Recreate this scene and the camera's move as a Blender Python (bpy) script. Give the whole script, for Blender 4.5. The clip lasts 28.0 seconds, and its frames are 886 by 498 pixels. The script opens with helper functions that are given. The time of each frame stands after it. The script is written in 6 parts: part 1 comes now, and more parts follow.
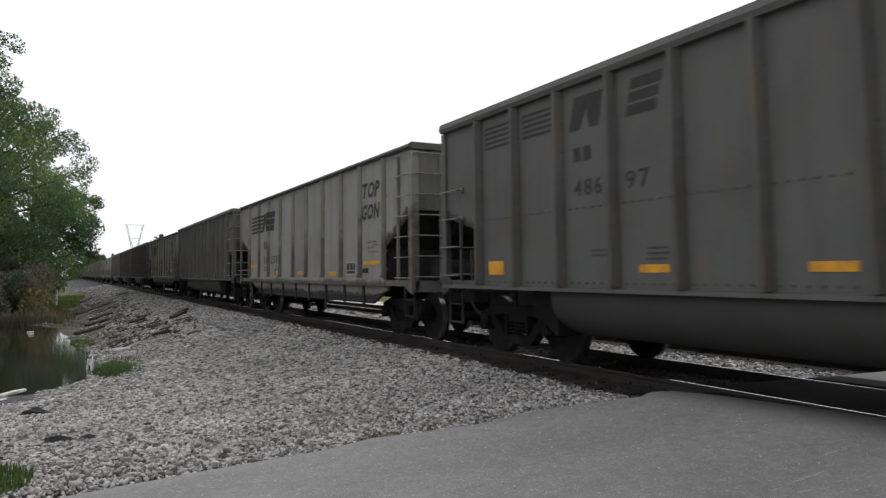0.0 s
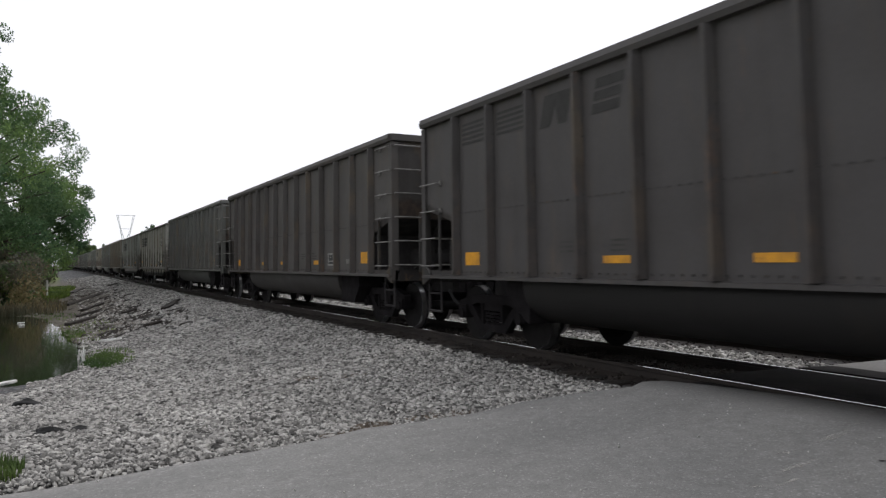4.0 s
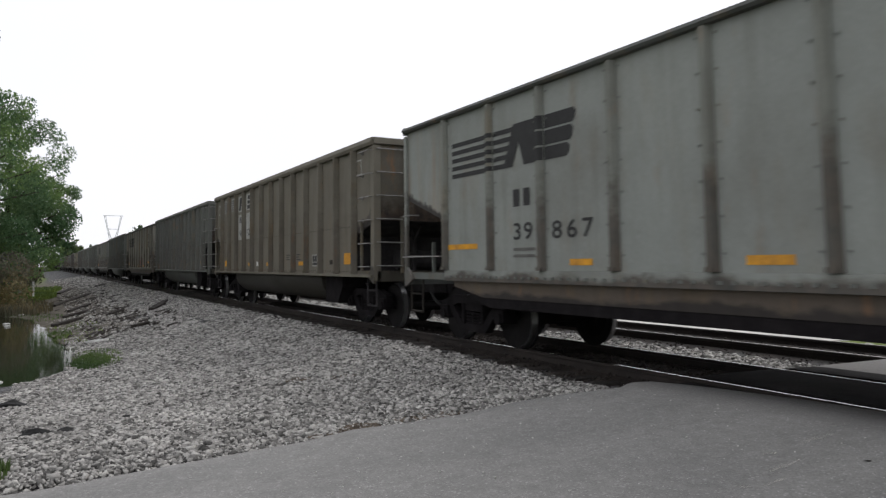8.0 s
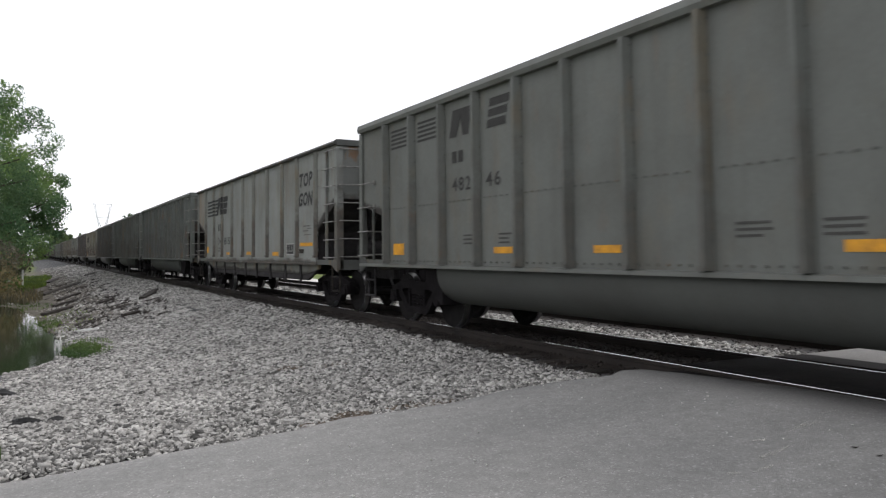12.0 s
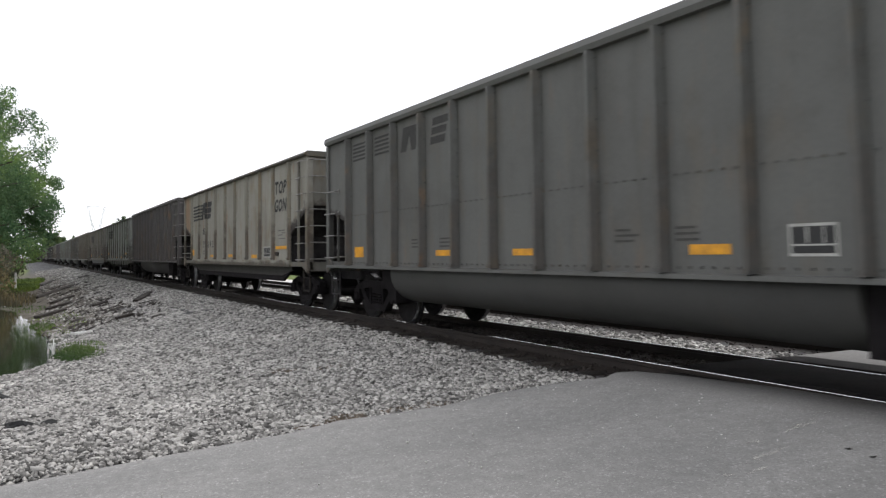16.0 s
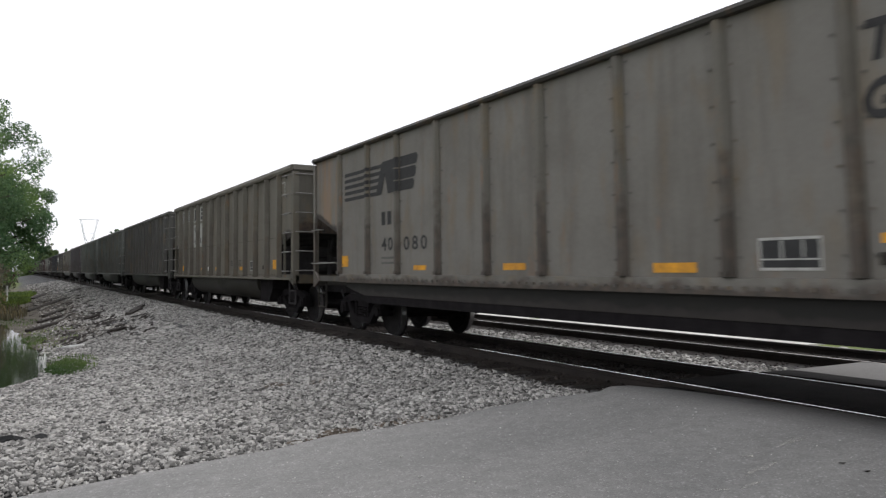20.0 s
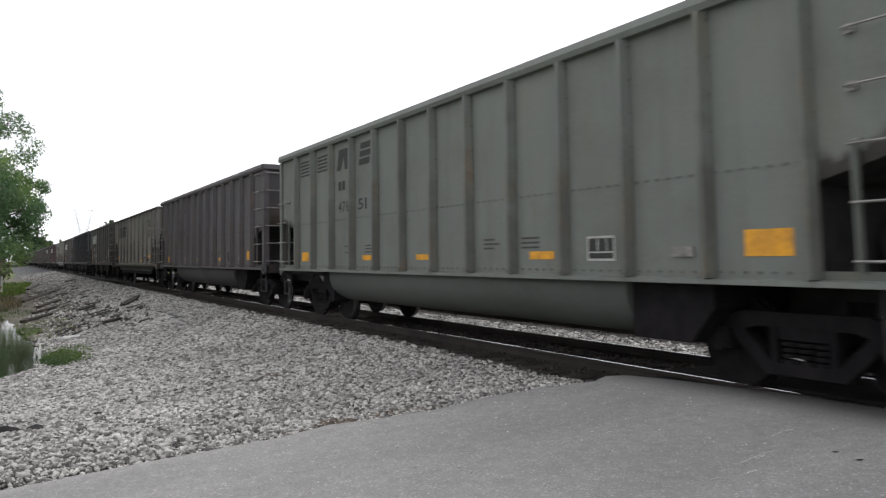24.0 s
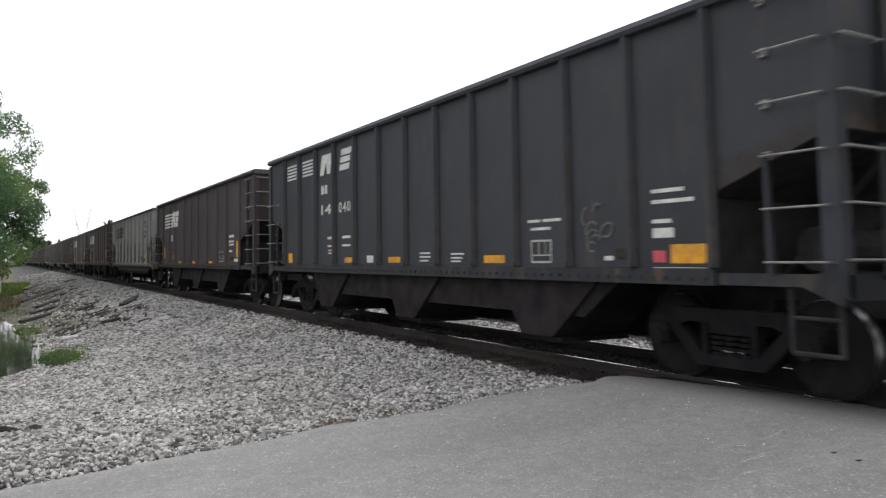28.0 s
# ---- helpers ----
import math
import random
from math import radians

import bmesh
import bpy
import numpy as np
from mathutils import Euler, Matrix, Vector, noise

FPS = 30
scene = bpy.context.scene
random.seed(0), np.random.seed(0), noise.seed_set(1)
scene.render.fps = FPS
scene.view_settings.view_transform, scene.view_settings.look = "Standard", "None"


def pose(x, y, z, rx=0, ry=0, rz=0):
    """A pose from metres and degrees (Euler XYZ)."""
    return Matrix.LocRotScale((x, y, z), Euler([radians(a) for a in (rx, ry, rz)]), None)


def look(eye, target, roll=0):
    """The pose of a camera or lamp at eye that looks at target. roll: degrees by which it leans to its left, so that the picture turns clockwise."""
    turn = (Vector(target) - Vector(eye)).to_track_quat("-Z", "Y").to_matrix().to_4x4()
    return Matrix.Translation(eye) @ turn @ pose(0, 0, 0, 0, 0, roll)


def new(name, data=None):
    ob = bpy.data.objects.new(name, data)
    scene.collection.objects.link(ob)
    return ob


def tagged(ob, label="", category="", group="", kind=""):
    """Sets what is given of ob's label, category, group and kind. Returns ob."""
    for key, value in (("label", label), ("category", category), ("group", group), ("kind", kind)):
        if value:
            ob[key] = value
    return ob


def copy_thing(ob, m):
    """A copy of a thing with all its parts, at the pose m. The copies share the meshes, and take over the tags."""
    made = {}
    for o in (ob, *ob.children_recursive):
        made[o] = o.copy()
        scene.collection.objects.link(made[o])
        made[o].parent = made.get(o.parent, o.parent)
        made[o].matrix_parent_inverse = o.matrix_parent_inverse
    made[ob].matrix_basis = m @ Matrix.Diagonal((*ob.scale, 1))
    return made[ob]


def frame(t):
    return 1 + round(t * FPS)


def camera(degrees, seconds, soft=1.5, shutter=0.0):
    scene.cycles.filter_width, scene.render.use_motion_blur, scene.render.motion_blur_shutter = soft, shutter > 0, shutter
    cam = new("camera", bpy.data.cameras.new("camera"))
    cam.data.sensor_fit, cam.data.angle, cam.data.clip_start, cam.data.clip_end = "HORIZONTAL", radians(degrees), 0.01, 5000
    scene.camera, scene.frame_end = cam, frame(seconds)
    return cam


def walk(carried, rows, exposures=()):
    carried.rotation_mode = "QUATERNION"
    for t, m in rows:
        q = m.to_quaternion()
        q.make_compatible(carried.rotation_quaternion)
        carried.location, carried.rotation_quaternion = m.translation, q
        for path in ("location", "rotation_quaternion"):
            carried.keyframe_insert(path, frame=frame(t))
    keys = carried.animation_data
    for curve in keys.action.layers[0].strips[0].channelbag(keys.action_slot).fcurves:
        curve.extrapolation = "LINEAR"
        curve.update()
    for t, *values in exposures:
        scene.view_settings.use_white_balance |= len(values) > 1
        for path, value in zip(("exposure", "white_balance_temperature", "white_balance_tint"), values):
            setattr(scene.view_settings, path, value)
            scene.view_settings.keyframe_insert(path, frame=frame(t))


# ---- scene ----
cam = camera(60.0, 28.0, soft=1.3, shutter=0.5)
scene.cycles.rolling_shutter_type, scene.cycles.rolling_shutter_duration = "TOP", 0.25

# the camera stands on the road beside the crossing and is turned by hand; rail tops are at z = 0
EYE = (0.0, 0.0, 1.25)
TURNS = [(0, -26.32, 1.96, -0.00), (0.5, -26.33, 1.98, -0.14), (1, -26.65, 2.09, -0.04), (1.5, -26.82, 1.82, -0.21), (2, -26.91, 1.64, -0.12), (2.5, -26.86, 1.60, -0.04), (3, -26.65, 1.52, -0.14), (3.5, -26.85, 1.36, -0.01), (5.5, -26.91, 1.13, 0.06), (6, -27.22, 1.24, -0.11), (6.5, -27.34, 1.05, -0.04), (7, -27.50, 1.30, 0.01), (7.5, -27.57, 1.66, -0.02), (8, -27.70, 1.33, -0.05), (8.5, -28.03, 1.19, -0.10), (9, -27.83, 1.14, -0.03), (9.5, -27.96, 0.94, -0.07), (10, -28.16, 0.94, -0.10), (10.5, -28.17, 0.85, -0.13), (11, -28.18, 0.77, -0.04), (11.5, -28.29, 0.66, -0.06), (12, -28.34, 0.48, -0.03), (12.5, -28.48, 0.40, 0.02), (13, -28.57, 0.48, -0.04), (13.5, -28.70, 0.51, 0.04), (15.5, -28.66, 0.71, 0.02), (16, -28.74, 0.65, 0.02), (16.5, -28.86, 0.64, 0.03), (17, -28.92, 0.76, -0.05), (17.5, -29.09, 1.45, -0.03), (18, -29.27, 1.75, -0.03), (18.5, -29.51, 2.07, 0.04), (19, -29.35, 1.76, -0.07), (19.5, -29.24, 1.76, -0.10), (20, -29.20, 1.67, -0.06), (20.5, -29.22, 1.51, -0.09), (21, -29.26, 1.32, -0.07), (21.5, -29.41, 1.34, -0.02), (23.5, -29.64, 0.88, -0.07), (24, -29.53, 0.95, 0.00), (24.5, -29.21, 1.07, -0.07), (25, -29.10, 1.26, -0.00), (25.5, -28.93, 1.47, 0.09), (26, -29.25, 1.47, 0.00), (26.5, -29.32, 1.16, -0.02), (27, -29.44, 1.15, -0.02), (27.5, -29.65, 1.08, 0.02), (28, -29.61, 0.98, -0.05)]
EXPOSURES = [(0, 0.02), (1, -0.07), (2, -0.02), (3, -0.04), (6, 0.2), (7, 0.06), (8, 0.0), (9, 0.1), (10, 0.27), (12, 0.36), (16, 0.52), (17, 0.48), (18, 0.42), (19, 0.24), (20, 0.24), (21, 0.34), (24, 0.5), (25, 0.5), (26, 0.48), (27, 0.5), (28, 0.56)]
walk(cam, [(t, pose(*EYE, 90 + p, r, y)) for t, y, p, r in TURNS], exposures=[(t, e, 6330, 12.5) for t, e in EXPOSURES])

# ---- light ----
world = bpy.data.worlds.new("overcast")
scene.world = world
world.use_nodes = True
wn, wl = world.node_tree.nodes, world.node_tree.links
wn.clear()
w_out, w_bg = wn.new("ShaderNodeOutputWorld"), wn.new("ShaderNodeBackground")
sky = wn.new("ShaderNodeTexSky")
sky.sky_type, sky.sun_disc = "NISHITA", False
sky.sun_elevation, sky.sun_rotation = radians(52), radians(70)
sky.air_density, sky.dust_density, sky.ozone_density = 1.0, 4.0, 1.0
veil = wn.new("ShaderNodeMix")
veil.data_type = "RGBA"
veil.inputs[0].default_value = 0.90
cloud_map, cloud_noise, cloud_ramp = wn.new("ShaderNodeTexCoord"), wn.new("ShaderNodeTexNoise"), wn.new("ShaderNodeValToRGB")
cloud_noise.inputs["Scale"].default_value, cloud_noise.inputs["Detail"].default_value = 1.6, 5
cloud_ramp.color_ramp.elements[0].position, cloud_ramp.color_ramp.elements[1].position = 0.3, 0.72
cloud_ramp.color_ramp.elements[0].color = (10.2, 10.25, 10.4, 1)
cloud_ramp.color_ramp.elements[1].color = (11.2, 11.25, 11.35, 1)
wl.new(cloud_map.outputs["Generated"], cloud_noise.inputs["Vector"])
wl.new(cloud_noise.outputs["Fac"], cloud_ramp.inputs["Fac"])
wl.new(sky.outputs[0], veil.inputs["A"])
wl.new(cloud_ramp.outputs[0], veil.inputs["B"])
wl.new(veil.outputs["Result"], w_bg.inputs["Color"])
w_bg.inputs["Strength"].default_value = 0.1
wl.new(w_bg.outputs[0], w_out.inputs[0])

sun_data = bpy.data.lights.new("sun", "SUN")
sun_data.energy, sun_data.angle, sun_data.color = 0.9, radians(25), (1.0, 0.97, 0.92)
sun = new("sun", sun_data)
sun.matrix_world = look((60, 25, 80), (0, 0, 0))


# ---- materials ----
def shader(name, rough=0.7, metal=0.0, spec=0.3):
    m = bpy.data.materials.new(name)
    m.use_nodes = True
    b = m.node_tree.nodes["Principled BSDF"]
    b.inputs["Roughness"].default_value = rough
    b.inputs["Metallic"].default_value = metal
    b.inputs["Specular IOR Level"].default_value = spec
    return m, m.node_tree.nodes, m.node_tree.links, b


def noise_node(nt, ln, scale, detail=4, stretch=(1, 1, 1), shift=None, rough=0.55):
    co, mp, nz = nt.new("ShaderNodeTexCoord"), nt.new("ShaderNodeMapping"), nt.new("ShaderNodeTexNoise")
    mp.inputs["Scale"].default_value = stretch
    ln.new(co.outputs["Object"], mp.inputs["Vector"])
    if shift is not None:
        ln.new(shift, mp.inputs["Location"])
    ln.new(mp.outputs[0], nz.inputs["Vector"])
    nz.inputs["Scale"].default_value, nz.inputs["Detail"].default_value, nz.inputs["Roughness"].default_value = scale, detail, rough
    return nz.outputs["Fac"]


def ramp(nt, ln, fac, stops):
    r = nt.new("ShaderNodeValToRGB")
    while len(r.color_ramp.elements) < len(stops):
        r.color_ramp.elements.new(0.5)
    for e, (p, c) in zip(r.color_ramp.elements, stops):
        e.position, e.color = p, (*c, 1) if len(c) == 3 else c
    ln.new(fac, r.inputs["Fac"])
    return r.outputs["Color"]


def grey(v):
    return (v, v, v)


def blend(nt, ln, fac, a, b, how="MIX"):
    n = nt.new("ShaderNodeMix")
    n.data_type, n.blend_type = "RGBA", how
    for s, v in ((n.inputs[0], fac), (n.inputs["A"], a), (n.inputs["B"], b)):
        if isinstance(v, (int, float)):
            s.default_value = v
        elif isinstance(v, tuple):
            s.default_value = (*v, 1)
        else:
            ln.new(v, s)
    return n.outputs["Result"]


def maths(nt, ln, op, a, b=0.0):
    n = nt.new("ShaderNodeMath")
    n.operation = op
    for s, v in zip(n.inputs, (a, b)):
        if isinstance(v, (int, float)):
            s.default_value = v
        else:
            ln.new(v, s)
    return n.outputs[0]


def relief(nt, ln, b, height, strength, distance=0.01):
    n = nt.new("ShaderNodeBump")
    n.inputs["Strength"].default_value, n.inputs["Distance"].default_value = strength, distance
    ln.new(height, n.inputs["Height"])
    ln.new(n.outputs[0], b.inputs["Normal"])


def two_tone(name, c1, c2, scale, rough=0.75, metal=0.0, fine=60, bump=0.3, stretch=(1, 1, 1), spec=0.3, island=0.0, per_object=0.0):
    """A plain surface with stains at one scale and grain at another."""
    m, nt, ln, b = shader(name, rough, metal, spec)
    col = ramp(nt, ln, noise_node(nt, ln, scale, 5, stretch), [(0.3, c1), (0.7, c2)])
    grain = noise_node(nt, ln, fine, 3, stretch)
    col = blend(nt, ln, 0.5, col, ramp(nt, ln, grain, [(0.25, grey(0.55)), (0.75, grey(1.35))]), "MULTIPLY")
    if island or per_object:
        if island:
            src = nt.new("ShaderNodeNewGeometry").outputs["Random Per Island"]
        else:
            src = nt.new("ShaderNodeObjectInfo").outputs["Random"]
        k = island or per_object
        col = blend(nt, ln, 1.0, col, ramp(nt, ln, src, [(0.0, grey(1 - k)), (1.0, grey(1 + k))]), "MULTIPLY")
    ln.new(col, b.inputs["Base Color"])
    if bump:
        relief(nt, ln, b, grain, bump)
    return m


def car_paint_material(name="car_paint", soot=None, ends=None, cake_light=(0.075, 0.052, 0.038)):
    """Weathered paint; the colour of the object is the paint, its alpha the amount of dirt and rust."""
    m, nt, ln, b = shader(name, 0.62, 0.0, 0.3)
    info = nt.new("ShaderNodeObjectInfo")
    comb = nt.new("ShaderNodeCombineXYZ")
    for k, f in (("X", 37.0), ("Y", 91.0), ("Z", 53.0)):
        ln.new(maths(nt, ln, "MULTIPLY", info.outputs["Random"], f), comb.inputs[k])
    shift = comb.outputs[0]
    paint, worn = info.outputs["Color"], info.outputs["Alpha"]
    co, pos = nt.new("ShaderNodeTexCoord"), nt.new("ShaderNodeSeparateXYZ")
    ln.new(co.outputs["Object"], pos.inputs[0])
    streak = noise_node(nt, ln, 2.2, 6, (1, 1.5, 0.16), shift, 0.6)
    cloud = noise_node(nt, ln, 0.55, 6, (1, 1, 1.3), shift, 0.62)
    smear = noise_node(nt, ln, 1.5, 7, (1, 1, 0.8), shift, 0.68)
    fine = noise_node(nt, ln, 38, 3, (1, 1, 0.6), shift)
    sheet = blend(nt, ln, 1.0, paint, ramp(nt, ln, cloud, [(0.28, (0.78, 0.76, 0.74)), (0.50, grey(1.0)), (0.74, (1.12, 1.12, 1.11))]), "MULTIPLY")
    grime = blend(nt, ln, 1.0, sheet, (0.50, 0.46, 0.41), "MULTIPLY")
    col = blend(nt, ln, maths(nt, ln, "MULTIPLY", ramp(nt, ln, streak, [(0.50, grey(0)), (0.82, grey(0.85))]), worn), sheet, grime)
    col = blend(nt, ln, maths(nt, ln, "MULTIPLY", ramp(nt, ln, smear, [(0.58, grey(0)), (0.74, grey(0.45))]), worn), col, grime)
    heavy = maths(nt, ln, "POWER", worn, 2.2)
    rust = maths(nt, ln, "MULTIPLY", ramp(nt, ln, noise_node(nt, ln, 2.2, 9, (1, 1.5, 0.42), shift, 0.70), [(0.59, grey(0)), (0.69, grey(0.8))]), heavy)
    col = blend(nt, ln, rust, col, (0.20, 0.105, 0.048))
    # soft ochre blotches where the paint has gone thin
    blotch = maths(nt, ln, "MULTIPLY", ramp(nt, ln, noise_node(nt, ln, 1.5, 6, (1, 1.9, 0.75), shift, 0.55), [(0.53, grey(0)), (0.68, grey(0.55))]), heavy)
    col = blend(nt, ln, blotch, col, (0.150, 0.105, 0.050))
    col = blend(nt, ln, 0.25, col, ramp(nt, ln, fine, [(0.3, grey(0.72)), (0.7, grey(1.25))]), "MULTIPLY")
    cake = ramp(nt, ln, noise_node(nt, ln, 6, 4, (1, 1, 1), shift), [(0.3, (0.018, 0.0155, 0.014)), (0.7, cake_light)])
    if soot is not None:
        # ragged clouds below a level: brake soot, rust, and the beams' darker lower edge
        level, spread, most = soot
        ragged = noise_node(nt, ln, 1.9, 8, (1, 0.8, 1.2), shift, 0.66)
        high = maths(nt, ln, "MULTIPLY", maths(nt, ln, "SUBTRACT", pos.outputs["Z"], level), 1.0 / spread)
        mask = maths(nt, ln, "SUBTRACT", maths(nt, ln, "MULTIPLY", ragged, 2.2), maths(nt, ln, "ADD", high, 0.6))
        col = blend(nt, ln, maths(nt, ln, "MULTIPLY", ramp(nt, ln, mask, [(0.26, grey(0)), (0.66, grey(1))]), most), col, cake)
    if ends is not None:
        # soot blown up along the cut corners over the trucks, and rust running down the tail panel
        tail, head, p0, p1, (t0, t1), (h0, h1), rusty = ends
        ragged = noise_node(nt, ln, 2.6, 7, (1, 1, 1.1), shift, 0.66)
        if rusty:
            run = ramp(nt, ln, noise_node(nt, ln, 1.5, 6, (1, 2.6, 0.30), shift, 0.6), [(0.44, grey(0)), (0.62, grey(0.85))])
            on_tail = maths(nt, ln, "MULTIPLY", maths(nt, ln, "GREATER_THAN", pos.outputs["Y"], tail - p0), maths(nt, ln, "POWER", worn, 1.5))
            col = blend(nt, ln, maths(nt, ln, "MULTIPLY", run, on_tail), col, (0.22, 0.135, 0.075))
        for edge, span, z0, z1, side, spread in ((tail, p0, t0, t1, "GREATER_THAN", 0.16), (head, tail - head - p1, h0, h1, "LESS_THAN", 0.30)):
            d = -1.0 if edge == tail else 1.0
            u = maths(nt, ln, "MULTIPLY", maths(nt, ln, "SUBTRACT", pos.outputs["Y"], edge), d / span)
            line = maths(nt, ln, "ADD", maths(nt, ln, "MULTIPLY", u, z1 - z0), z0)
            over = maths(nt, ln, "MULTIPLY", maths(nt, ln, "SUBTRACT", pos.outputs["Z"], line), 1.0 / spread)
            mask = maths(nt, ln, "SUBTRACT", maths(nt, ln, "MULTIPLY", ragged, 2.6), maths(nt, ln, "ADD", over, 0.4))
            mask = maths(nt, ln, "MULTIPLY", ramp(nt, ln, mask, [(0.10, grey(0)), (0.55, grey(0.96))]), maths(nt, ln, side, pos.outputs["Y"], edge + d * span))
            col = blend(nt, ln, mask, col, cake)
    ln.new(col, b.inputs["Base Color"])
    relief(nt, ln, b, noise_node(nt, ln, 1.1, 2, (1, 1, 0.7), shift), 0.5, 0.05)
    return m


def ground_material():
    """Gravel, mud and grass, mixed by the two weights that the ground sheet carries."""
    m, nt, ln, b = shader("ground_cover", 0.95, 0.0, 0.15)
    w_gravel, w_mud, w_oil = nt.new("ShaderNodeAttribute"), nt.new("ShaderNodeAttribute"), nt.new("ShaderNodeAttribute")
    w_gravel.attribute_name, w_mud.attribute_name, w_oil.attribute_name = "gravel", "mud", "oil"
    big, small = noise_node(nt, ln, 0.35, 5), noise_node(nt, ln, 18, 4)
    pebble = nt.new("ShaderNodeTexVoronoi")
    pebble.inputs["Scale"].default_value = 17
    co = nt.new("ShaderNodeTexCoord")
    ln.new(co.outputs["Object"], pebble.inputs["Vector"])
    stone = blend(nt, ln, 0.8, (0.135, 0.131, 0.125), pebble.outputs["Color"], "SOFT_LIGHT")
    stone = blend(nt, ln, 1.0, stone, ramp(nt, ln, pebble.outputs["Distance"], [(0.15, grey(1.0)), (0.6, grey(0.32))]), "MULTIPLY")
    desat = nt.new("ShaderNodeHueSaturation")
    desat.inputs["Saturation"].default_value = 0.12
    ln.new(stone, desat.inputs["Color"])
    grass = ramp(nt, ln, small, [(0.3, (0.06, 0.08, 0.03)), (0.7, (0.14, 0.18, 0.065))])
    grass = blend(nt, ln, 0.6, grass, ramp(nt, ln, big, [(0.35, (0.6, 0.7, 0.5)), (0.65, (1.5, 1.4, 0.8))]), "MULTIPLY")
    mud = ramp(nt, ln, noise_node(nt, ln, 2.5, 7), [(0.3, (0.050, 0.043, 0.036)), (0.7, (0.155, 0.140, 0.118))])
    col = blend(nt, ln, w_gravel.outputs["Fac"], grass, desat.outputs["Color"])
    col = blend(nt, ln, w_mud.outputs["Fac"], col, mud)
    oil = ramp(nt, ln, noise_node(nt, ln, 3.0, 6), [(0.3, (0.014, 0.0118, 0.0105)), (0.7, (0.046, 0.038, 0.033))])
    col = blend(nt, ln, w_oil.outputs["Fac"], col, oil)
    ln.new(col, b.inputs["Base Color"])
    relief(nt, ln, b, small, 0.6, 0.04)
    return m


def asphalt_material():
    m, nt, ln, b = shader("asphalt", 0.85, 0.0, 0.25)
    speck = nt.new("ShaderNodeTexVoronoi")
    speck.inputs["Scale"].default_value = 75
    co = nt.new("ShaderNodeTexCoord")
    ln.new(co.outputs["Object"], speck.inputs["Vector"])
    sep = nt.new("ShaderNodeSeparateColor")
    ln.new(speck.outputs["Color"], sep.inputs[0])
    fine, mid, big = noise_node(nt, ln, 120, 3), noise_node(nt, ln, 9, 6), noise_node(nt, ln, 0.6, 5, (0.4, 1.2, 1))
    col = ramp(nt, ln, big, [(0.3, (0.180, 0.178, 0.171)), (0.7, (0.258, 0.253, 0.241))])
    col = blend(nt, ln, 0.5, col, ramp(nt, ln, mid, [(0.3, grey(0.8)), (0.7, grey(1.18))]), "MULTIPLY")
    col = blend(nt, ln, 0.6, col, ramp(nt, ln, sep.outputs[0], [(0.0, grey(0.72)), (0.45, grey(0.97)), (0.90, grey(1.06)), (1.0, grey(1.8))]), "MULTIPLY")
    col = blend(nt, ln, 0.55, col, ramp(nt, ln, fine, [(0.3, grey(0.8)), (0.7, grey(1.2))]), "MULTIPLY")
    scuff = ramp(nt, ln, noise_node(nt, ln, 2.2, 8, (0.35, 1.5, 1), None, 0.7), [(0.61, grey(0)), (0.70, grey(0.18))])
    col = blend(nt, ln, scuff, col, (0.34, 0.33, 0.30))
    # grease dropped along the near rail, widened by a painted shadow band
    pos = nt.new("ShaderNodeSeparateXYZ")
    ln.new(co.outputs["Object"], pos.inputs[0])
    edge = maths(nt, ln, "ADD", pos.outputs["X"], maths(nt, ln, "MULTIPLY", mid, 0.35))
    grease_shade = maths(nt, ln, "MULTIPLY", ramp(nt, ln, maths(nt, ln, "DIVIDE", edge, 10.0), [(0.568, grey(0)), (0.650, grey(0.85))]), maths(nt, ln, "LESS_THAN", pos.outputs["X"], 7.0))
    col = blend(nt, ln, grease_shade, col, (0.030, 0.027, 0.025))
    col = blend(nt, ln, maths(nt, ln, "MULTIPLY", maths(nt, ln, "GREATER_THAN", pos.outputs["X"], 8.0), 0.42), col, (0.085, 0.078, 0.070))
    ln.new(col, b.inputs["Base Color"])
    relief(nt, ln, b, fine, 0.6, 0.01)
    return m


def leaf_material(name, dark, light):
    m, nt, ln, b = shader(name, 0.6, 0.0, 0.25)
    isl = nt.new("ShaderNodeNewGeometry").outputs["Random Per Island"]
    col = ramp(nt, ln, isl, [(0.0, tuple(0.35 * u + 0.65 * v for u, v in zip(dark, light))), (0.6, light), (1.0, tuple(v * 1.12 for v in light))])
    col = blend(nt, ln, 0.9, col, ramp(nt, ln, noise_node(nt, ln, 0.30, 3), [(0.36, (0.45, 0.58, 0.60)), (0.5, grey(0.95)), (0.64, (1.65, 1.5, 0.95))]), "MULTIPLY")
    ln.new(col, b.inputs["Base Color"])
    tr, add = nt.new("ShaderNodeBsdfTranslucent"), nt.new("ShaderNodeMixShader")
    ln.new(col, tr.inputs["Color"])
    add.inputs[0].default_value = 0.38
    ln.new(b.outputs[0], add.inputs[1])
    ln.new(tr.outputs[0], add.inputs[2])
    ln.new(add.outputs[0], nt["Material Output"].inputs["Surface"])
    return m


def water_material():
    m, nt, ln, b = shader("pond_water", 0.06, 0.0, 0.5)
    b.inputs["Base Color"].default_value = (0.018, 0.020, 0.010, 1)
    relief(nt, ln, b, noise_node(nt, ln, 3.0, 3), 0.06, 0.02)
    return m


